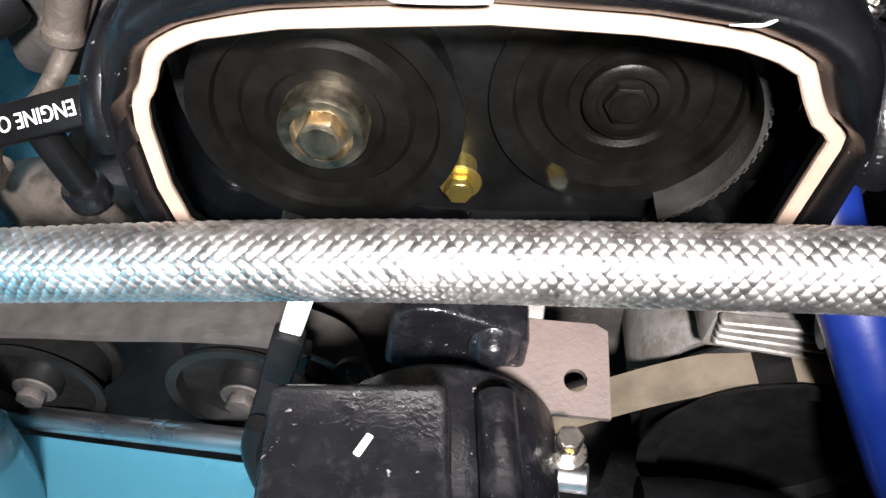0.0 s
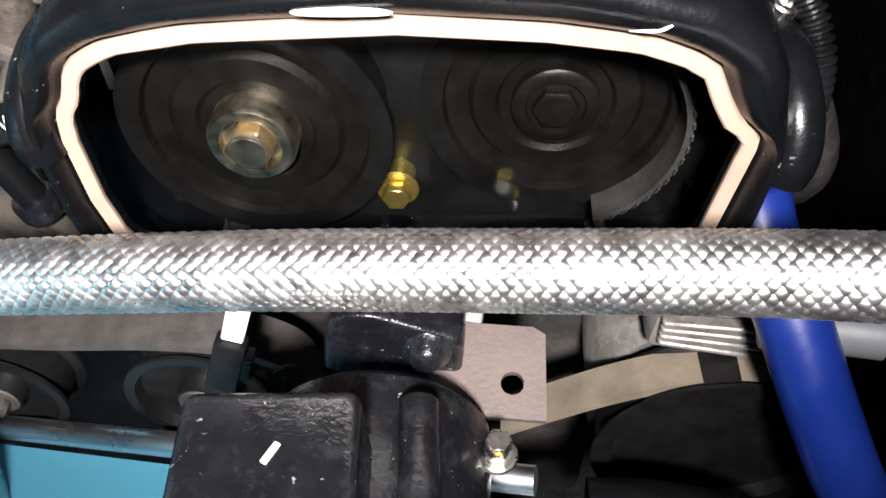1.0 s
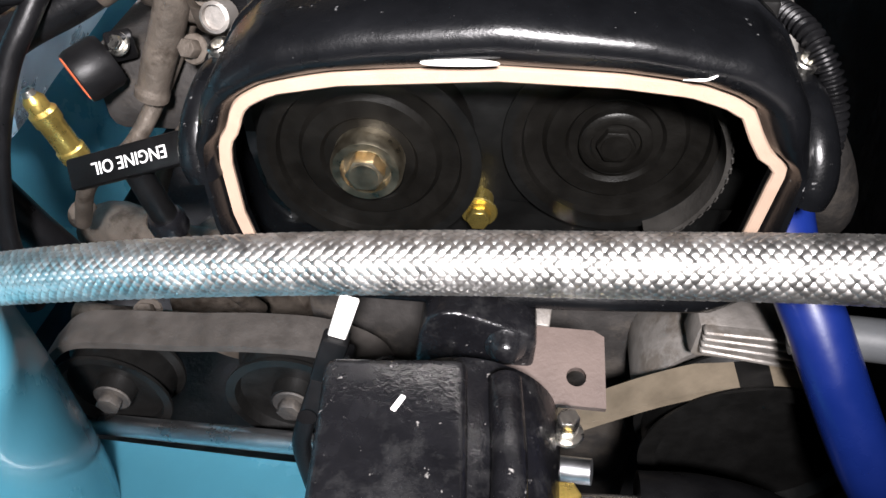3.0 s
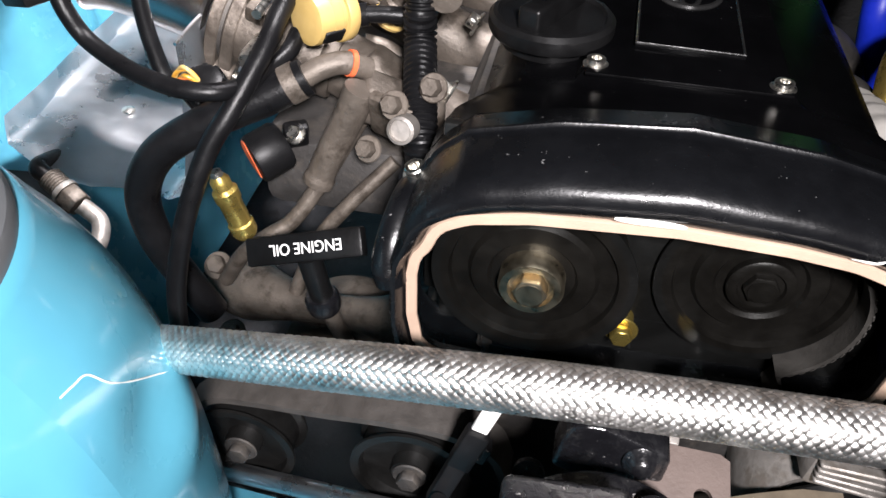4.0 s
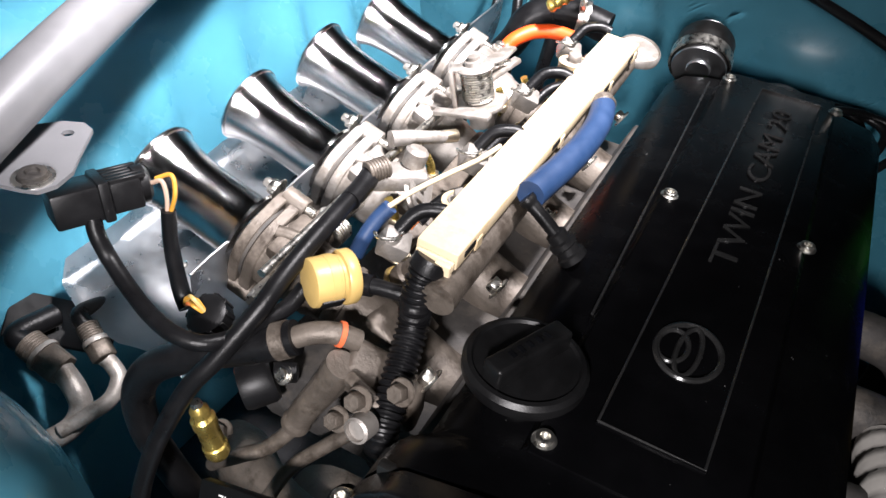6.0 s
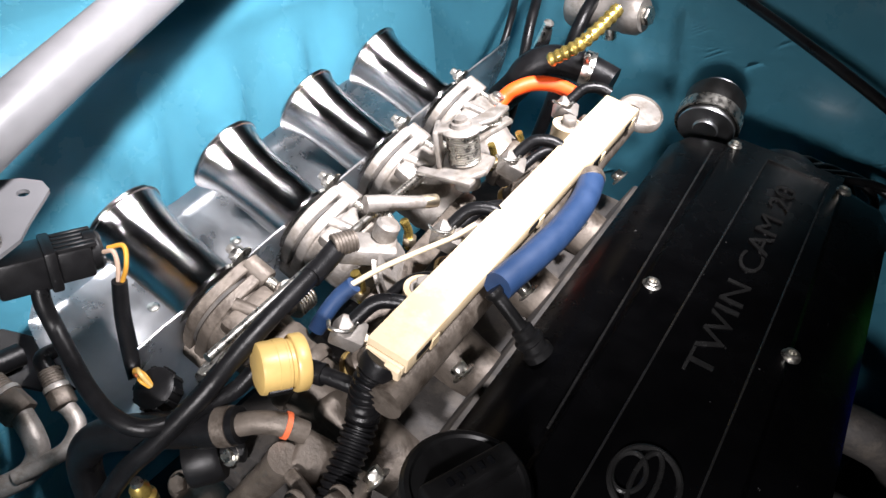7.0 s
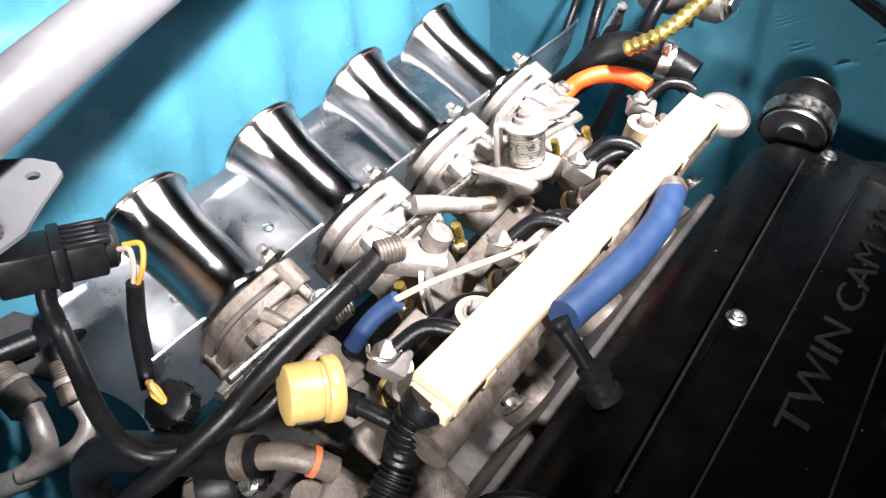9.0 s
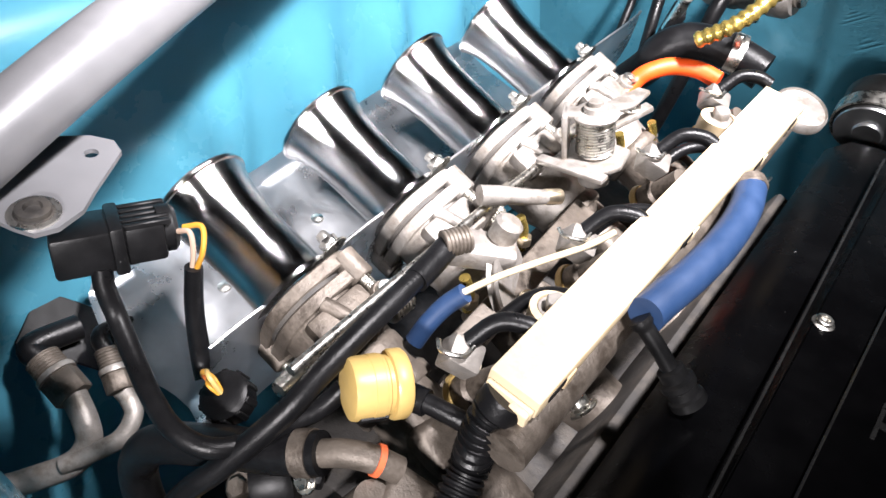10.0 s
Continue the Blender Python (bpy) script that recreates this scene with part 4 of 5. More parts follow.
part("rear_arm", prism([(-0.006, -0.006), (0.004, -0.007), (0.026, 0.010), (0.034, 0.030), (0.026, 0.034), (0.012, 0.016)], 0.0035, LM @ pose(-0.010, 0.010, 0.020, 0, 0, 20), 0.001, 1), M_ALU, lever)
part("rear_link", box((0.008, 0.034, 0.004), LM @ pose(0.006, 0.030, 0.012, 12, 0, -30), 0.0012), M_ALU, lever)
part("pivot_nut", hex_bolt(LM @ pose(0.004, 0.036, 0.016), 0.005, 0.005), M_ZINC, lever)
part("arm", tube([(-0.219, 0.179, 0.8), (-0.211, 0.19, 0.799), (-0.202, 0.201, 0.797), (-0.195, 0.214, 0.794)], lambda f: 0.0058 - 0.0016 * f, 16), M_ALU, lever)
part("arm_tip", lathe([(0, 0), (0.0046, 0), (0.0046, 0.010), (0.004, 0.011), (0, 0.011)], aim((-0.196, 0.213, 0.794), (-0.186, 0.227, 0.793)), 16), M_BOLTGOLD, lever, "rusty brown pin")

bell = thing("cable_bracket", (-0.1903, 0.1387, 0.7990), "dull metal throttle cable bracket with a cable end", "bracket")
part("plate", box((0.036, 0.020, 0.012), pose(-0.1941, 0.1460, 0.7976, 0, 0, 35), 0.003), M_ALU, bell)
part("quadrant", lathe([(0, 0), (0.019, 0), (0.021, 0.001), (0.019, 0.003), (0.021, 0.005), (0.021, 0.007), (0, 0.007)], aim((-0.1814, 0.1507, 0.7812), (-0.1123, 0.1770, 0.8228)), 40), M_ALU, bell)
part("pivot", lathe([(0, 0), (0.0075, 0), (0.0075, 0.010), (0.0055, 0.012), (0, 0.012)], pose(-0.1894, 0.1556, 0.8032, -10, 10, 0), 24), M_ALU, bell)
part("ferrule", corrugated([(-0.2056, 0.1267, 0.8060), (-0.1986, 0.1389, 0.8070)], 0.0072, 0.002, 0.0006), M_DIRTSHADEALU, bell)

throttle = thing("throttle_cable", (-0.2, 0.06, 0.79), "thick black sheathed throttle cable running down past the intake", "cable")
part("sheath", tube([(-0.204, 0.128, 0.803), (-0.202, 0.095, 0.801), (-0.201, 0.063, 0.797), (-0.201, 0.035, 0.79), (-0.203, 0.018, 0.78)] + [(-0.214, -0.006, 0.757), (-0.224, -0.018, 0.740), (-0.233, -0.030, 0.715), (-0.240, -0.038, 0.690), (-0.246, -0.046, 0.655), (-0.248, -0.05, 0.61)], 0.0054, 18), M_RUBBER, throttle)
part("end_sleeve", tube([(-0.205, 0.133, 0.804), (-0.203, 0.116, 0.802), (-0.202, 0.102, 0.801)], 0.0064, 18), M_RUBBER, throttle)
loop = thing("looped_cable", (-0.25, 0.0, 0.77), "black cable looping from the connector to the yellow valve", "cable")
part("sheath", tube([(-0.3040, 0.0076, 0.8015), (-0.3000, 0.0052, 0.7930), (-0.2925, 0.0040, 0.7810), (-0.2735, -0.0022, 0.7730), (-0.2545, -0.0085, 0.7700), (-0.2356, -0.0120, 0.7686), (-0.2200, -0.0080, 0.7670), (-0.2110, 0.0050, 0.7650), (-0.2060, 0.0210, 0.7650), (-0.1990, 0.0370, 0.7690), (-0.1960, 0.0480, 0.7760)], 0.0047, 18), M_RUBBER, loop)
single("air_tube", tube([(-0.184, 0.115, 0.796), (-0.175, 0.13, 0.803), (-0.164, 0.147, 0.809), (-0.15, 0.168, 0.816), (-0.143, 0.182, 0.821)], 0.0017, 10), M_TAN, "thin translucent tan vacuum tube", "tube")
single("short_blue_hose", tube([(-0.1945, 0.0985, 0.7660), (-0.1925, 0.1045, 0.7760), (-0.1885, 0.1110, 0.7870), (-0.1825, 0.1165, 0.7965)], 0.0050, 16), M_BLUEHOSE, "short faded blue vacuum hose", "hose")

valve = thing("check_valve", (-0.1798, 0.0495, 0.7877), "aged yellow plastic check valve in a black hose", "valve")
vm = aim((-0.19, 0.042, 0.786), (-0.178, 0.06, 0.784))
part("barrel", lathe([(0, 0), (0.0105, 0), (0.0135, 0.0012), (0.0140, 0.003), (0.0140, 0.016), (0.0132, 0.0168), (0.0132, 0.0185), (0.0150, 0.0190), (0.0156, 0.0200), (0.0156, 0.0250), (0.0146, 0.0262), (0.0135, 0.0262), (0.0125, 0.0235), (0, 0.0235)], vm, 48), M_YELLOW, valve)
part("band", lathe([(0.0139, 0.0095), (0.0143, 0.0098), (0.0143, 0.0145), (0.0139, 0.0148)], vm, 48), M_YELLOW, valve)
part("tag", box((0.0075, 0.0022, 0.0130), vm @ pose(0.0, 0.0, 0.0100, 0, 0, -62) @ pose(0, -0.0138, 0), 0.0006, 1), M_BLACKPLASTIC, valve, "black square tab")
part("tail", tube([(-0.176, 0.059, 0.782), (-0.161, 0.062, 0.784), (-0.145, 0.065, 0.784), (-0.131, 0.068, 0.782)], 0.0046, 16), M_RUBBER, valve, "black hose")
part("tail_sleeve", tube([(-0.174, 0.06, 0.782), (-0.161, 0.062, 0.784)], 0.0062, 16), M_RUBBER, valve, "black sleeve over the joint")

# connector on the brace tab with its wires
plug = thing("wiring_connector", (-0.3063, 0.0132, 0.8048), "black ribbed wiring connector hung from the brace tab", "connector")
pm = pose(-0.3122, 0.0169, 0.8070, 0, -14, -27)
part("shell", box((0.026, 0.026, 0.020), pm @ pose(0, -0.010, 0), 0.002), M_BLACKPLASTIC, plug)
part("collar", box((0.029, 0.006, 0.023), pm @ pose(0, 0.004, 0), 0.0015), M_BLACKPLASTIC, plug)
part("socket", box((0.024, 0.020, 0.018), pm @ pose(0, 0.014, 0), 0.002), M_BLACKPLASTIC, plug)
for k in range(5):
    part("rib", box((0.0028, 0.022, 0.003), pm @ pose(-0.010 + 0.005 * k, 0.016, 0.0095), 0.0006, 1), M_BLACKPLASTIC, plug)
part("boot", lathe([(0, 0), (0.011, 0), (0.011, 0.006), (0.009, 0.008), (0, 0.008)], pm @ pose(0, 0.022, 0.001, -90, 0, 0), 24), M_BLACKPLASTIC, plug)
loom = thing("sleeved_wires", (-0.2840, 0.0371, 0.7693), "yellow and pink wires in a black sleeve", "wires")
part("yellow_wire", tube([(-0.2886, 0.0403, 0.8160), (-0.2802, 0.0437, 0.8195), (-0.2749, 0.0394, 0.8116), (-0.2773, 0.0363, 0.7988)], 0.0013, 8), M_YWIRE, loom, "yellow wire")
part("pink_wire", tube([(-0.2900, 0.0383, 0.8137), (-0.2839, 0.0398, 0.8161), (-0.2799, 0.0379, 0.8081), (-0.2784, 0.0352, 0.7988)], 0.0013, 8), M_TRIM, loom, "pink wire")
part("sleeve", tube([(-0.2782, 0.0361, 0.8011), (-0.2767, 0.0333, 0.7813), (-0.2738, 0.0313, 0.7636), (-0.2693, 0.0290, 0.7494), (-0.2628, 0.0258, 0.7436)], lambda f: 0.0042 + 0.0012 * f, 14), M_RUBBER, loom)
sensor = thing("throttle_sensor_plug", (-0.2405, 0.0198, 0.7344), "black round sensor plug with coloured wires", "connector")
part("body", lathe([(0, 0), (0.011, 0), (0.012, 0.002), (0.012, 0.012), (0.0095, 0.014), (0, 0.014)], aim((-0.2420, 0.0257, 0.7438), (-0.2490, -0.0086, 0.8058)), 28), M_BLACKPLASTIC, sensor)
for k in range(10):
    a = 2 * math.pi * k / 10
    part("fin", box((0.002, 0.003, 0.010), aim((-0.2420, 0.0257, 0.7438), (-0.2490, -0.0086, 0.8058)) @ pose(0.012 * math.cos(a), 0.012 * math.sin(a), 0.007, 0, 0, math.degrees(a)), 0.0004, 1), M_BLACKPLASTIC, sensor)
for k, (mt, dz) in enumerate(((M_YWIRE, 0.004), (M_OWIRE, 0.0), (M_YELLOW, 0.006), (M_YWIRE, 0.002))):
    part("wire", tube([(-0.2637, 0.0245, 0.7460), (-0.258 + 0.001 * k, 0.0215, 0.753 + dz), (-0.249, 0.0200 - 0.001 * k, 0.757 + dz), (-0.2422, 0.0200, 0.7530)], 0.0012, 8), mt, sensor, "coloured wire")

# ---- coolant neck, hoses and sender at the front of the head ----
neck = thing("coolant_neck", (-0.1494, 0.0432, 0.7344), "stained cast coolant outlet with spigots", "casting")
part("housing", join(box((0.034, 0.026, 0.022), pose(-0.1459, 0.0372, 0.7466, 10, 25, 20), 0.006, 3), box((0.024, 0.024, 0.028), pose(-0.1247, 0.0347, 0.7397, 0, 0, 10), 0.006, 3)), M_DIRTSHADEALU, neck)
part("flange", box((0.028, 0.008, 0.030), pose(-0.1365, 0.0193, 0.7472, 20, 10, -15), 0.003), M_DIRTSHADEALU, neck)
part("spigot", tube([(-0.1549, 0.0230, 0.7612), (-0.1634, 0.0215, 0.7409), (-0.1743, 0.0182, 0.7181), (-0.1808, 0.0159, 0.7025)], lambda f: 0.0090 - 0.0012 * f + (0.0010 if f > 0.9 else 0), 22), M_DIRTSHADEALU, neck, "pale corroded hose spigot")
part("spigot_bore", lathe([(0, 0), (0.0062, 0), (0.0062, 0.0006), (0, 0.0006)], aim((-0.1811, 0.0158, 0.7019), (-0.1873, 0.0147, 0.6867)), 20), M_RUBBER, neck)
part("elbow", tube([(-0.1554, 0.0400, 0.7632), (-0.1655, 0.0334, 0.7692), (-0.1765, 0.0278, 0.7681), (-0.1880, 0.0221, 0.7622)], 0.0062, 16), M_DIRTSHADEALU, neck)
part("rust_joint", lathe([(0, 0), (0.0072, 0), (0.0072, 0.0028), (0, 0.0028)], aim((-0.1624, 0.0355, 0.7680), (-0.1676, 0.0318, 0.7704)), 16), M_ORANGELABEL, neck, "rust-stained joint")
for x, y, z in ((-0.1322, 0.0040, 0.7654), (-0.1484, 0.0108, 0.7331), (-0.1149, 0.0152, 0.7711)):
    part("stud", join(hex_bolt(aim((x, y, z), (x - 0.02, y - 0.1, z + 0.06)), 0.005, 0.007)), M_DIRTSHADEALU, neck)
part("plug", lathe([(0, 0), (0.007, 0), (0.007, 0.010), (0.0055, 0.011), (0.0055, 0.008), (0, 0.008)], aim((-0.1254, 0.0005, 0.7561), (-0.1298, -0.0484, 0.7729)), 20), M_ALU, neck)
pipe = thing("heater_pipe", (-0.1989, 0.0200, 0.6741), "pale corroded bent coolant pipe", "pipe")
part("tube", tube([(-0.1601, 0.0352, 0.7346), (-0.1795, 0.0227, 0.7010), (-0.1960, 0.0105, 0.6770), (-0.2102, 0.0032, 0.6675), (-0.2265, 0.0008, 0.6527), (-0.2512, 0.0176, 0.6117)], 0.0048, 14), M_DIRTSHADEALU, pipe)
part("branch", tube([(-0.1404, 0.0349, 0.7106), (-0.1641, 0.0214, 0.6866), (-0.1828, 0.0117, 0.6625), (-0.1973, 0.0028, 0.6259)], 0.0045, 12), M_DIRTSHADEALU, pipe)
bypass = thing("bypass_hose", (-0.2407, 0.0179, 0.7103), "thick black rubber bypass hose with a steel end", "hose")
part("hose", tube([(-0.1845, 0.0239, 0.7640), (-0.2042, 0.0147, 0.7539), (-0.2322, 0.0041, 0.7421), (-0.2614, -0.0050, 0.7231), (-0.2757, -0.0087, 0.6967), (-0.2742, -0.0105, 0.6676), (-0.2659, -0.0078, 0.6381), (-0.2539, -0.0018, 0.6006)], 0.0098, 22), M_RUBBER, bypass)
part("clip", lathe([(0.0098, 0), (0.0106, 0), (0.0106, 0.008), (0.0098, 0.008)], aim((-0.1880, 0.0224, 0.7622), (-0.2042, 0.0147, 0.7539)), 28), M_DIRTSHADEALU, bypass, "dull steel hose clip")

coup = thing("gold_coupling", (-0.2191, -0.0099, 0.6875), "golden passivated steel hose coupling", "coupling")
gm = aim((-0.2253, -0.0129, 0.7195), (-0.2134, -0.0090, 0.6657))
part("sleeve", lathe([(0, 0), (0.0035, 0), (0.0055, 0.003), (0.0055, 0.008), (0.0072, 0.010), (0.0072, 0.016), (0.0064, 0.017), (0.0064, 0.032), (0.0074, 0.033), (0.0074, 0.039), (0.006, 0.042), (0, 0.042)], gm, 28), M_BRASSY, coup)
part("nipple", lathe([(0, 0), (0.0035, 0), (0.003, -0.003), (0, -0.003)], gm, 16), M_ZINC, coup)
sender = thing("round_sensor", (-0.1988, 0.0138, 0.7289), "black round sensor with a worn orange label", "sensor")
sm = aim((-0.2040, 0.0287, 0.7169), (-0.2193, 0.0130, 0.7114))
part("body", lathe([(0, 0), (0.013, 0), (0.0145, 0.003), (0.0145, 0.017), (0.0135, 0.020), (0, 0.020)], sm, 36), M_BLACKPLASTIC, sender)
part("label", prism([(0.0125 * math.cos(a), 0.0125 * math.sin(a)) for a in (math.pi * 0.55 + math.pi * k / 16 for k in range(17))], 0.0006, sm @ pose(0, 0, 0.0198), 0), M_ORANGELABEL, sender, "scraped orange label")
part("screw", hex_bolt(aim((-0.1951, 0.0261, 0.7261), (-0.2004, -0.0114, 0.7595)), 0.0042, 0.004), M_ZINC, sender)
part("ear", box((0.014, 0.008, 0.016), pose(-0.1966, 0.0297, 0.7236, 20, 0, 30), 0.002), M_BLACKPLASTIC, sender)

dip = thing("dipstick", (-0.1672, -0.0390, 0.6900), "black plastic dipstick handle with raised white lettering", "dipstick")
hm = Matrix.Translation((-0.1680, -0.0410, 0.7043)) @ pose(0, 0, 0, 0, -18, 0) @ pose(0, 0, 0, 52, 0, 0)
part("handle", box((0.066, 0.0150, 0.0075), hm, 0.0016, 2), M_CAP, dip)
part("stem", tube([(-0.1675, -0.0398, 0.6983), (-0.1653, -0.0382, 0.6804), (-0.1640, -0.0356, 0.6659)], 0.0065, 18), M_CAP, dip)
part("seal_ring", lathe([(0, 0), (0.0088, 0), (0.0095, 0.002), (0.0095, 0.009), (0.008, 0.012), (0, 0.012)], aim((-0.1636, -0.0341, 0.6562), (-0.1656, -0.0379, 0.6780)), 28), M_GLOSSBLACK, dip)
part("guide", tube([(-0.1639, -0.0349, 0.6610), (-0.1591, -0.0293, 0.6353), (-0.1546, -0.0121, 0.5911), (-0.1507, 0.0096, 0.5517)], 0.0048, 14), M_DIRTSHADEALU, dip, "grey dipstick tube")
lettering("lettering", "ENGINE OIL", 0.0083, 0.0002, hm @ pose(0.002, 0, 0.0039, 0, 0, 180) @ Matrix.Diagonal((0.92, 1, 1, 1)), M_INK, dip)

# ---- front accessories ----
pump = thing("power_steering_pump", (-0.0099, -0.1429, 0.6203), "chipped gloss black power steering pump with a square reservoir", "pump")
part("reservoir", box((0.047, 0.075, 0.055), pose(-0.0262, -0.1869, 0.6835, 6, 0, 4), 0.004, 3), M_GLOSSBLACK, pump)
part("housing", lathe([(0, 0), (0.032, 0), (0.037, 0.004), (0.038, 0.012), (0.038, 0.07), (0.036, 0.075), (0, 0.075)], aim((-0.0080, -0.1200, 0.6456), (-0.006, -0.5, 0.63)), 48), M_GLOSSBLACK, pump)
part("rib", tube([(0.0074, -0.1376, 0.6859), (0.0101, -0.1684, 0.6855), (0.0107, -0.1929, 0.6808)], 0.006, 16), M_GLOSSBLACK, pump)
part("arm", prism([(-0.032, 0.650), (-0.0295, 0.668), (-0.026, 0.679), (-0.020, 0.6825), (-0.012, 0.683), (0.004, 0.677), (0.017, 0.672), (0.0195, 0.668), (0.018, 0.640), (-0.02, 0.645)], 0.020, pose(0, -0.084, 0.0, 90, 0, 0), 0.0025, 3), M_GLOSSBLACK, pump)
part("dome_bolt", lathe([(0, 0), (0.008, 0), (0.0085, 0.001), (0.0065, 0.003), (0.005, 0.0062), (0.003, 0.0074), (0, 0.0078)], aim((0.0068, -0.1051, 0.6668), (0.0065, -0.35, 0.72)), 28), M_GLOSSBLACK, pump)
part("ear", lathe([(0.0025, 0), (0.0075, 0), (0.0075, 0.006), (0.0025, 0.006), (0.0025, 0)], aim((-0.0415, -0.1121, 0.6526), (-0.041, -0.25, 0.76)), 24), M_GLOSSBLACK, pump)
part("chip", box((0.0020, 0.0062, 0.0007), pose(-0.0252, -0.1702, 0.7134, 6, 0, -28), 0.0003, 1), M_WHITE, pump, "pale chip in the enamel")
part("fitting", hex_bolt(pose(0.0318, -0.1380, 0.6559), 0.0045, 0.010), M_ZINC, pump)
part("banjo", hex_bolt(pose(0.0315, -0.1618, 0.6397), 0.006, 0.012), M_BRASSY, pump)
brk = thing("lifting_bracket", (0.0298, -0.0908, 0.6497), "pinkish primered steel bracket plate with one hole", "bracket")
part("plate", plate_with_hole([(0.0, 0.0), (0.040, 0.0), (0.0445, -0.0025), (0.046, -0.034), (0.020, -0.034), (0.003, -0.020)], (0.0335, -0.0215), 0.0042, 0.004, pose(0.0040, -0.0846, 0.6549, 18, 0, -2)), M_BRACKET, brk)
part("grey_foot", box((0.034, 0.022, 0.004), pose(0.0094, -0.0740, 0.6598, 12, 0, -6), 0.001), M_ALU, brk, "grey cast foot")

conn = thing("cable_tie_plug", (-0.0715, -0.1121, 0.6394), "black plug with a white tab end on a cable", "connector")
cm = pose(-0.0800, -0.1010, 0.6165, -8, 19, 0)
part("tab", box((0.0085, 0.0022, 0.024), cm @ pose(0, 0, 0.052), 0.0006, 1), M_WHITE, conn, "white plastic tab")
part("housing", box((0.012, 0.0085, 0.026), cm @ pose(0, 0, 0.027), 0.0012), M_BLACKPLASTIC, conn)
part("latch", join(box((0.004, 0.009, 0.009), cm @ pose(0.0078, 0, 0.030), 0.0008, 1), box((0.006, 0.003, 0.003), cm @ pose(0.0075, 0, 0.022), 0.0005, 1)), M_BLACKPLASTIC, conn)
part("lower", box((0.010, 0.0075, 0.032), cm @ pose(-0.0005, 0, -0.002), 0.0012), M_BLACKPLASTIC, conn)
part("cable", tube([(-0.0821, -0.1123, 0.6161), (-0.0864, -0.1158, 0.5977), (-0.0843, -0.1186, 0.5677)], 0.0045, 12), M_RUBBER, conn)


def v_pulley(name, c, r, width, label, mat=M_PULLEY):
    th = thing(name, c, label, "pulley")
    m = aim(c, (c[0], c[1] - 1, c[2]))
    part("wheel", lathe([(0, 0), (r * 0.3, 0), (r * 0.32, -0.004), (r * 0.8, -0.006), (r * 0.84, 0.0), (r, 0.0), (r, 0.002), (r - 0.004, 0.004), (r - 0.004, width - 0.004), (r, width - 0.002), (r, width), (r * 0.86, width), (r * 0.82, width - 0.006), (r * 0.34, width - 0.008), (r * 0.32, width), (0, width)], m, 64), mat, th)
    part("nut", hex_bolt(m @ pose(0, 0, width), 0.007, 0.006), M_BLOCK, th, "dark nut")
    return th


def drive_belt(path, y0, y1, mat, label):
    """A flat belt along (x, z) points."""
    line = [Vector((x, 0, z)) for x, z in path]
    line = spline(line, 10)
    top = [(p.x, p.z) for p in line]
    bm = bmesh.new()
    rows = []
    n = len(top)
    for i, (x, z) in enumerate(top):
        a, b = top[max(0, i - 1)], top[min(n - 1, i + 1)]
        k = math.hypot(b[0] - a[0], b[1] - a[1])
        nx, nz = -(b[1] - a[1]) / k * 0.0045, (b[0] - a[0]) / k * 0.0045
        rows.append([bm.verts.new(v) for v in ((x, y0, z), (x, y1, z), (x - nx, y1, z - nz), (x - nx, y0, z - nz))])
    for a, b in zip(rows, rows[1:]):
        for i in range(4):
            bm.faces.new((a[i], a[(i + 1) % 4], b[(i + 1) % 4], b[i]))
    bm.faces.new(rows[0][::-1])
    bm.faces.new(rows[-1])
    return single("drive_belt", bm, mat, label, "belt")


v_pulley("water_pump_pulley", (-0.1069, -0.0463, 0.5689), 0.036, 0.026, "dark round water pump pulley with a zinc nut")
v_pulley("idler_pulley", (-0.2133, -0.0450, 0.5578), 0.034, 0.024, "dark idler pulley beneath the belt")
drive_belt([(-0.245, 0.585), (-0.225, 0.604), (-0.20, 0.6085), (-0.16, 0.610), (-0.12, 0.613), (-0.085, 0.611), (-0.06, 0.598), (-0.05, 0.575)], -0.071, -0.048, M_BELT, "dusty black flat drive belt over the pulleys")
alt = thing("alternator", (0.1045, -0.0230, 0.5788), "grey cast alternator with a wide belt pulley", "alternator")
part("body", lathe([(0, 0), (0.050, 0), (0.055, 0.006), (0.055, 0.06), (0.05, 0.066), (0, 0.066)], aim((0.1302, -0.0575, 0.5741), (0.135, 1, 0.574)), 48), M_ALU, alt)
part("lug", box((0.055, 0.022, 0.022), pose(0.1202, -0.0575, 0.6318, 0, 4, 0), 0.004), M_ALU, alt)
for k in range(4):
    part("cooling_rib", box((0.066, 0.006, 0.0026), pose(0.128, -0.0705, 0.6425 - 0.0052 * k, 0, 4 + 2 * k, 0), 0.0008, 1), M_ALU, alt)
part("pulley", lathe([(0, 0), (0.0555, 0), (0.0555, 0.0015), (0.052, 0.004), (0.052, 0.020), (0.0555, 0.0225), (0.0555, 0.024), (0.047, 0.024), (0.045, 0.018), (0, 0.018)], aim((0.1305, -0.0645, 0.5724), (0.135, -1, 0.572)), 64), M_PULLEY, alt)
drive_belt([(0.035, 0.575), (0.055, 0.590), (0.080, 0.607), (0.105, 0.6190), (0.135, 0.6245), (0.165, 0.617), (0.182, 0.597), (0.188, 0.57)], -0.0835, -0.0665, M_BELTTAN, "worn tan-backed drive belt over the alternator pulley")

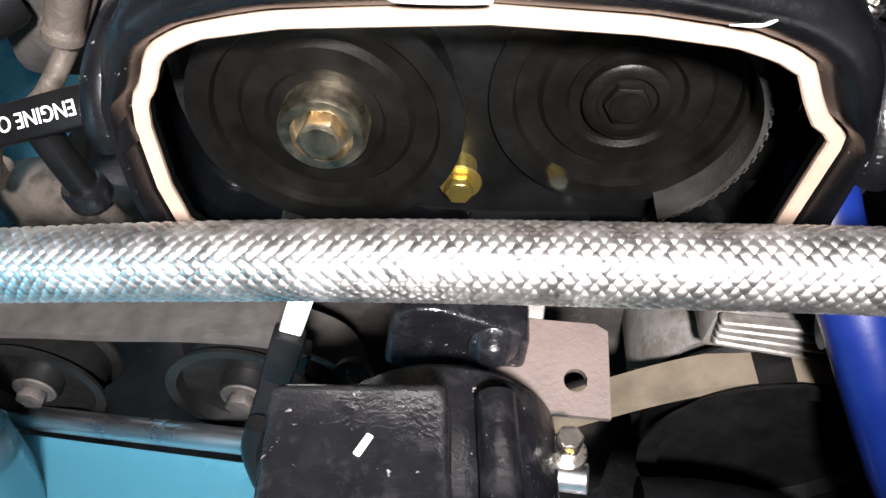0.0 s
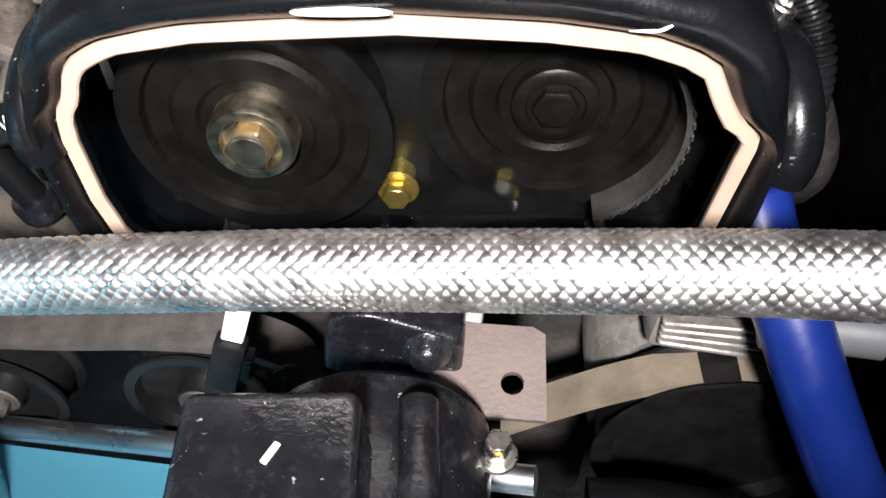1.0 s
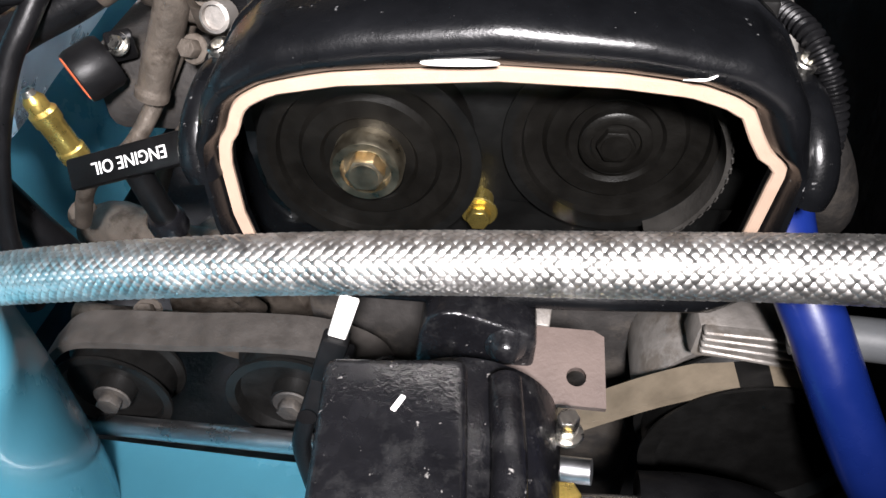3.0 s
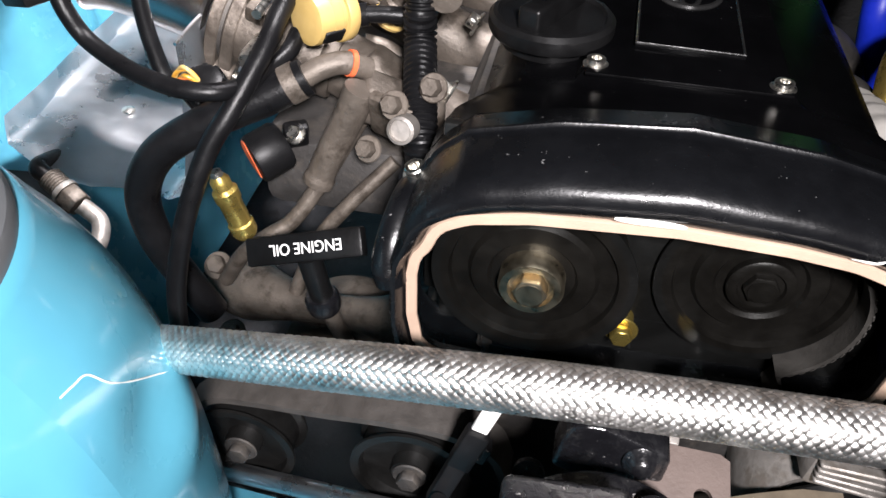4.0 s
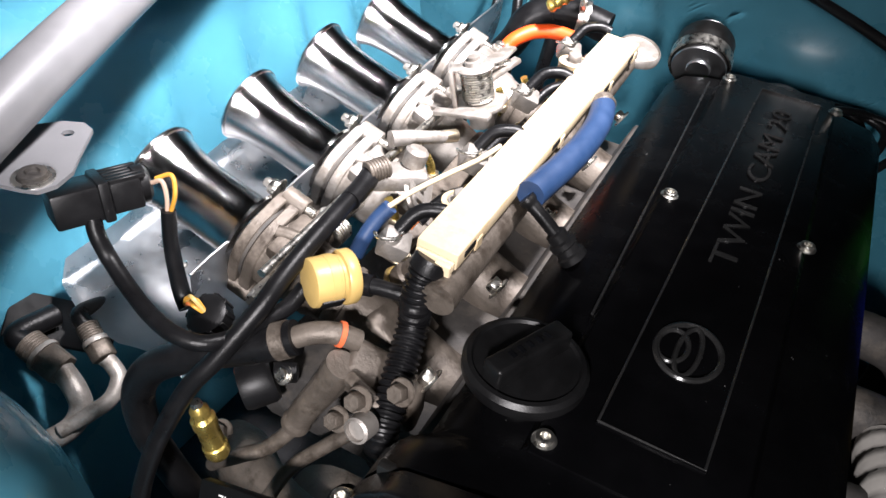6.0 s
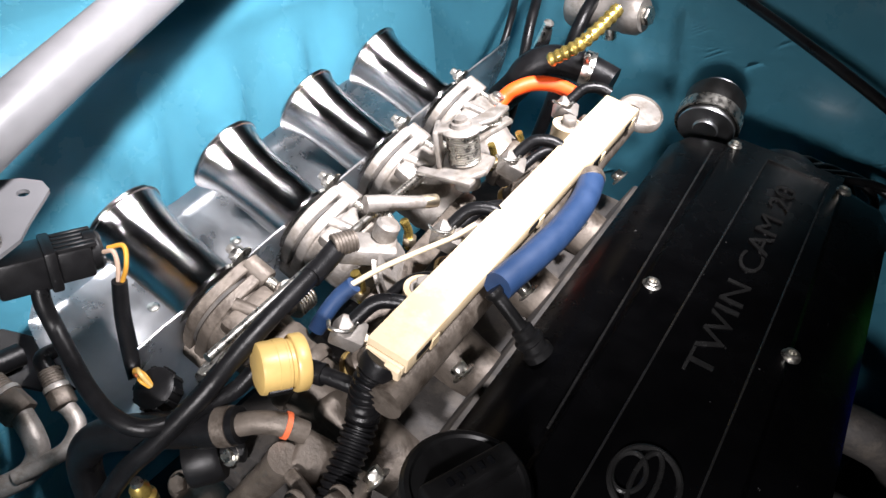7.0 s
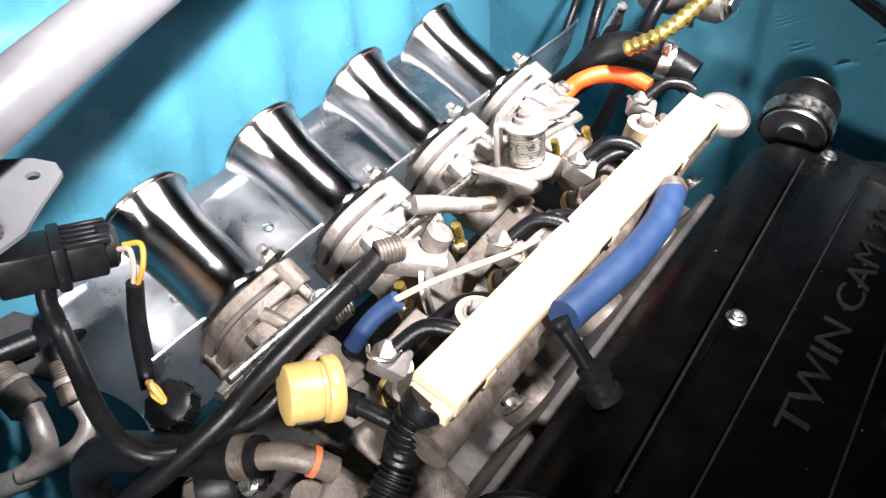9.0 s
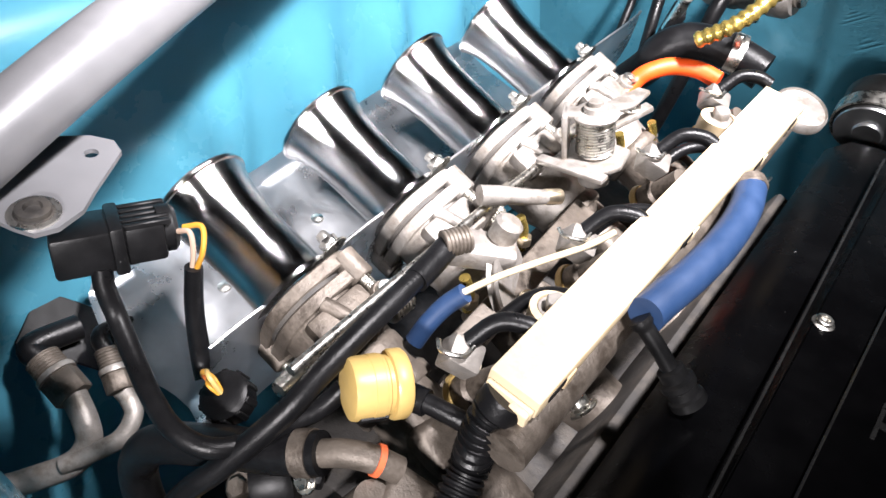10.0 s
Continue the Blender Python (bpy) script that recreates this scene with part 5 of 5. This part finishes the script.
single("blue_coolant_hose", tube([(0.1215, -0.0280, 0.7010), (0.1190, -0.0500, 0.6990), (0.1212, -0.0665, 0.6894), (0.1325, -0.0878, 0.6704), (0.1452, -0.1081, 0.6458), (0.1620, -0.1248, 0.6171), (0.1870, -0.1355, 0.5834), (0.2167, -0.1409, 0.5476), (0.2506, -0.1414, 0.4964)], 0.0125, 28), M_SILICONE,
       "dark blue silicone coolant hose", "hose")
ps = thing("pressure_pipe", (0.1603, -0.0783, 0.6587), "grey pressure pipe with a steel hex union", "pipe")
part("sleeve", tube([(0.1283, -0.0783, 0.6550), (0.1508, -0.0808, 0.6568), (0.1687, -0.0843, 0.6590)], 0.0095, 22), M_GREYCAP, ps)
part("union", prism(hexagon(0.0085), 0.012, aim((0.1687, -0.0843, 0.6590), (0.3013, -0.0969, 0.6653)), 0.001, 1), M_ZINC, ps)
part("line", tube([(0.1808, -0.0856, 0.6596), (0.2109, -0.0878, 0.6614), (0.2505, -0.0769, 0.6796), (0.2988, -0.0456, 0.6983)], 0.0055, 14), M_ZINC, ps)
single("right_corrugated_loom", corrugated([(0.1014, -0.0036, 0.7711), (0.1109, -0.0395, 0.7741), (0.1208, -0.0533, 0.7586), (0.1248, -0.0575, 0.7390), (0.1232, -0.0576, 0.7190), (0.1182, -0.0492, 0.6997), (0.1101, -0.0296, 0.6833)], 0.0048, 0.0030), M_RUBBER,
       "black corrugated wiring tube beside the timing cover", "wiring tube").name = "corrugated_loom"
lowhose = thing("lower_radiator_hose", (0.1007, -0.1211, 0.5768), "thick black lower radiator hose on a bright pipe", "hose")
part("hose", tube([(0.0706, -0.1265, 0.5787), (0.1010, -0.1272, 0.5801), (0.1313, -0.1311, 0.5733), (0.1566, -0.1415, 0.5522), (0.1719, -0.1627, 0.5170)], 0.0195, 28), M_RUBBER, lowhose)
part("pipe", tube([(0.0298, -0.1250, 0.5710), (0.0502, -0.1257, 0.5753), (0.0767, -0.1264, 0.5788)], 0.0085, 20), M_CHROME, lowhose, "bright metal pipe")

# ---- air conditioning unions by the inner wing ----
for (a, b), r, bend in ((((-0.396, 0.012, 0.642), (-0.378, 0.012, 0.636)), 0.0100, [(-0.362, 0.008, 0.628), (-0.354, 0.003, 0.618), (-0.354, -0.009, 0.609), (-0.366, -0.029, 0.602), (-0.387, -0.061, 0.595)]), (((-0.367, 0.035, 0.652), (-0.356, 0.031, 0.646)), 0.0072, [(-0.349, 0.031, 0.64), (-0.341, 0.028, 0.634), (-0.338, 0.016, 0.626), (-0.344, 0.002, 0.62), (-0.355, -0.015, 0.612)])):
    u = thing("pipe_union", a, "aluminium pipe with a steel hex union", "pipe", "pipes by the inner wing")
    m = aim(a, b)
    d = (Vector(b) - Vector(a)).normalized()
    part("collar", corrugated([Vector(a) - d * 0.012, Vector(a)], r * 1.12, 0.0018, 0.0006, 24), M_DIRTSHADEALU, u)
    part("ring", lathe([(0, 0), (r * 1.2, 0), (r * 1.28, 0.001), (r * 1.28, 0.004), (0, 0.004)], m, 28), M_ALU, u)
    part("nut", prism(hexagon(r * 1.28), r * 1.7, m @ pose(0, 0, 0.004), 0.0008, 1), M_DIRTSHADEALU, u)
    part("pipe", tube([Vector(a) + d * (0.004 + r * 1.6)] + [Vector(p) for p in bend], r * 0.80, 22), M_ALU, u)
    part("stem", tube([Vector(a) - d * 0.010, Vector(a) - d * 0.022, Vector(a) + Vector((-0.018, 0.030, 0.004))], r * 0.85, 16), M_RUBBER, u)
mount = thing("union_bracket", (-0.40, 0.04, 0.64), "black rounded sheet bracket carrying the pipe unions", "bracket")
part("plate", prism([(-0.045, -0.020), (0.020, -0.022), (0.030, -0.014), (0.032, 0.010), (0.024, 0.020), (-0.045, 0.022)], 0.003, pose(-0.410, 0.050, 0.630, 12, 22, 40), 0.0008, 1), M_CAP, mount)

# ---- behind the engine ----
rear = thing("heater_hose", (-0.1867, 0.4518, 0.8080), "thick black heater hose with a steel clamp", "hose")
part("hose", tube([(-0.151, 0.439, 0.812), (-0.176, 0.439, 0.816), (-0.194, 0.438, 0.816), (-0.211, 0.435, 0.812), (-0.223, 0.428, 0.802), (-0.231, 0.428, 0.784)] + [(-0.262, 0.45, 0.73), (-0.265, 0.48, 0.67)], 0.0135, 26), M_RUBBER, rear)
part("clamp", lathe([(0.0135, 0), (0.0150, 0), (0.0150, 0.009), (0.0135, 0.009)], aim((-0.171, 0.44, 0.816), (-0.182, 0.437, 0.817)), 32), M_ZINC, rear, "steel spring clamp")
part("clamp_ear", box((0.006, 0.004, 0.010), pose(-0.1740, 0.4270, 0.8310), 0.001), M_ZINC, rear)
single("orange_hose", tube([(-0.22, 0.363, 0.79), (-0.219, 0.375, 0.797), (-0.214, 0.382, 0.804), (-0.203, 0.392, 0.81), (-0.187, 0.4, 0.812), (-0.17, 0.4, 0.811)], 0.0062, 18), M_ORANGE, "bright orange rubber hose arching behind the throttle housings", "hose")
filt = thing("breather_filter", (-0.0821, 0.4885, 0.7951), "small round breather filter with a steel band", "filter")
fm = aim((-0.0709, 0.4782, 0.7855), (-0.0766, 0.5344, 0.8081))
part("element", lathe([(0, 0), (0.024, 0), (0.026, 0.004), (0.026, 0.032), (0.024, 0.036), (0.012, 0.038), (0, 0.038)], fm, 40), M_PULLEY, filt)
part("front_plate", lathe([(0, -0.004), (0.010, -0.004), (0.011, -0.002), (0.024, -0.0015), (0.0245, 0.0), (0, 0.0)], fm, 40), M_SHEET, filt, "bright metal front plate")
part("band", lathe([(0.0262, 0.002), (0.0278, 0.0022), (0.0278, 0.014), (0.0262, 0.0142)], fm, 40), M_ZINC, filt, "steel clamp band")
part("top", lathe([(0, 0.0382), (0.020, 0.0382), (0.021, 0.040), (0.008, 0.044), (0, 0.044)], fm, 40), M_SHEET, filt, "bright metal top")
for pts, r in (([(-0.2766, 0.5300, 0.6278), (-0.2716, 0.5390, 0.7154), (-0.2821, 0.5641, 0.7751), (-0.3030, 0.6239, 0.8013), (-0.3392, 0.7178, 0.8059)], 0.0055), ([(-0.2419, 0.5314, 0.6296), (-0.2298, 0.5352, 0.7294), (-0.2270, 0.5526, 0.8007), (-0.2306, 0.6138, 0.8296), (-0.2306, 0.6728, 0.8396)], 0.007),
               ([(-0.1408, 0.6350, 0.8600), (-0.0571, 0.5617, 0.8605), (0.0390, 0.4944, 0.8509), (0.1167, 0.4648, 0.8282), (0.1856, 0.4977, 0.7861)], 0.0045), ([(-0.3149, 0.5289, 0.6034), (-0.3072, 0.5506, 0.7125), (-0.3183, 0.5980, 0.7711), (-0.3554, 0.6822, 0.7670), (-0.3825, 0.7300, 0.7453)], 0.004)):
    single("rear_cable", tube(pts, r, 14), M_RUBBER, "black cable running to the firewall", "cable", "cables at the firewall")
single("gold_line", corrugated([(-0.193, 0.39, 0.835), (-0.177, 0.395, 0.85), (-0.168, 0.404, 0.862), (-0.159, 0.423, 0.88)], 0.0058, 0.006, 0.001), M_BRASSY, "golden plated line rising to the firewall", "pipe")
master = thing("brake_master", (-0.254, 0.6, 0.8), "pale grey metal cylinder on the firewall", "cylinder")
MM = aim((-0.254, 0.6, 0.8), (-0.167, 0.585, 0.822))
part("barrel", lathe([(0, 0), (0.018, 0), (0.020, 0.004), (0.020, 0.030), (0.0185, 0.032), (0.0185, 0.060), (0.020, 0.062), (0.020, 0.076), (0.016, 0.082), (0, 0.082)], MM, 36), M_ALU, master)
part("end_plug", prism(hexagon(0.010), 0.008, MM @ pose(0, 0, 0.081), 0.001, 1), M_ZINC, master, "zinc end plug")
part("port", lathe([(0, 0), (0.007, 0), (0.007, 0.012), (0, 0.012)], MM @ pose(0, 0, 0.045, 90, 0, 0) @ pose(0, 0, 0.016), 20), M_ZINC, master)
coilp = thing("ignition_terminal", (-0.2306, 0.5045, 0.7706), "dark rear bracket with terminals", "bracket")
part("plate", box((0.012, 0.03, 0.06), pose(-0.2538, 0.5232, 0.7682, 0, 10, 20), 0.003), M_BLACKPLASTIC, coilp)
part("post", tube([(-0.2526, 0.5178, 0.7783), (-0.2428, 0.5090, 0.8134)], 0.005, 14), M_ZINC, coilp)
dist = thing("distributor", (0.0035, 0.4983, 0.7583), "black distributor with plug leads behind the cover", "distributor")
part("cap", lathe([(0, 0), (0.035, 0), (0.037, 0.004), (0.033, 0.03), (0.022, 0.045), (0, 0.047)], aim((0.0030, 0.4617, 0.7528), (0.02, 1, 0.80)), 36), M_BLACKPLASTIC, dist)
for k in range(4):
    part("lead", tube([(0.005 + 0.012 * k, 0.505, 0.77), (0.02 + 0.02 * k, 0.53, 0.765), (0.06 + 0.02 * k, 0.52, 0.755), (0.0764, 0.4601, 0.7171)], 0.004, 12), M_RUBBER, dist)

# ---- exhaust side clutter, half in the dark ----
man = thing("exhaust_manifold", (0.1370, 0.2185, 0.6371), "grey wrapped exhaust manifold beside the head", "manifold")
for k in range(4):
    y = 0.05 + 0.0875 * k
    part("runner", tube([(0.088, y, 0.68), (0.12, y, 0.69), (0.16, y + 0.01, 0.67), (0.19, y + 0.02, 0.60), (0.1947, 0.2416, 0.4539)], 0.018, 20), M_BLOCK, man)
single("wrapped_pipe", corrugated([(0.1431, 0.0821, 0.6815), (0.1419, 0.1274, 0.7032), (0.1408, 0.2073, 0.6856)], 0.020, 0.022, 0.002, 20), M_PAPER, "pale cloth-wrapped pipe beside the valve cover", "pipe")
single("green_bottle", lathe([(0, 0), (0.03, 0), (0.032, 0.005), (0.032, 0.09), (0.018, 0.11), (0.018, 0.13), (0, 0.13)], pose(0.2010, 0.4614, 0.7199), 28), M_GREEN, "green plastic bottle in the corner of the bay", "bottle")
single("bottle_shelf", box((0.12, 0.12, 0.01), pose(0.2361, 0.4733, 0.7142), 0.003), M_BLOCK, "dark shelf in the corner of the bay", "shelf")
single("brass_elbow", tube([(0.1799, 0.1835, 0.6136), (0.1688, 0.2063, 0.6854), (0.1779, 0.2417, 0.7218), (0.2166, 0.2592, 0.7226)], 0.011, 18), M_BRASSY, "tarnished brass elbow on the exhaust side", "pipe")

# ---- small hardware round the intake ----
stay = thing("manifold_stay", (-0.1716, 0.1376, 0.7684), "rusty grey stay beside the intake runners", "stay")
part("strap", box((0.016, 0.150, 0.005), pose(-0.1752, 0.1693, 0.7773, 0, 18, 4), 0.0015), M_DIRTSHADEALU, stay)
for k in range(3):
    part("strap_bolt", hex_bolt(pose(-0.162, 0.095 + 0.055 * k, 0.781, 0, 18, 0), 0.0045, 0.004), M_BOLTGOLD, stay, "rusty bolt")
for k, y in enumerate((0.122, 0.21, 0.296)):
    w = thing("injector_lead", (-0.15, y, 0.80), "short black taped wire lead", "wire", "injector leads")
    part("lead", tube([(-0.160, y - 0.012, 0.799), (-0.154, y + 0.002, 0.808), (-0.146, y + 0.010, 0.812), (-0.134, y + 0.013, 0.815)], 0.0036, 12), M_RUBBER, w)
    part("bare_wire", tube([(-0.163, y - 0.016, 0.795), (-0.161, y - 0.013, 0.799), (-0.158, y - 0.009, 0.802)], 0.0012, 8), M_YWIRE if k % 2 else M_OWIRE, w, "coloured wire end")
for x, y, z in ((-0.1888, 0.1366, 0.7742), (-0.1973, 0.2042, 0.7690), (-0.1977, 0.3297, 0.7694), (-0.1868, 0.3552, 0.7731)):
    f = thing("vacuum_fitting", (x, y, z), "small tarnished vacuum fitting on the runner", "fitting", "vacuum fittings")
    part("nipple", tube([(x, y, z - 0.01), (x - 0.001, y - 0.001, z + 0.004), (x - 0.004, y - 0.004, z + 0.014)], 0.003, 12), M_BRASSY, f)
    part("hex", prism(hexagon(0.0052), 0.006, pose(x, y, z - 0.006), 0.0006, 1), M_BOLTGOLD, f)
single("linkage_rod", tube([(-0.2104, 0.0296, 0.7920), (-0.2138, 0.1175, 0.7920), (-0.2175, 0.2296, 0.7889), (-0.2224, 0.3815, 0.7798)], 0.0026, 12), M_ZINC, "thin steel throttle linkage rod", "rod")
single("blue_pipe", tube([(0.2118, 0.3571, 0.5947), (0.1947, 0.3461, 0.6684), (0.1852, 0.3446, 0.7162), (0.2006, 0.4058, 0.7644)], 0.014, 20), M_BLUEP, "bright blue hose on the exhaust side", "hose")
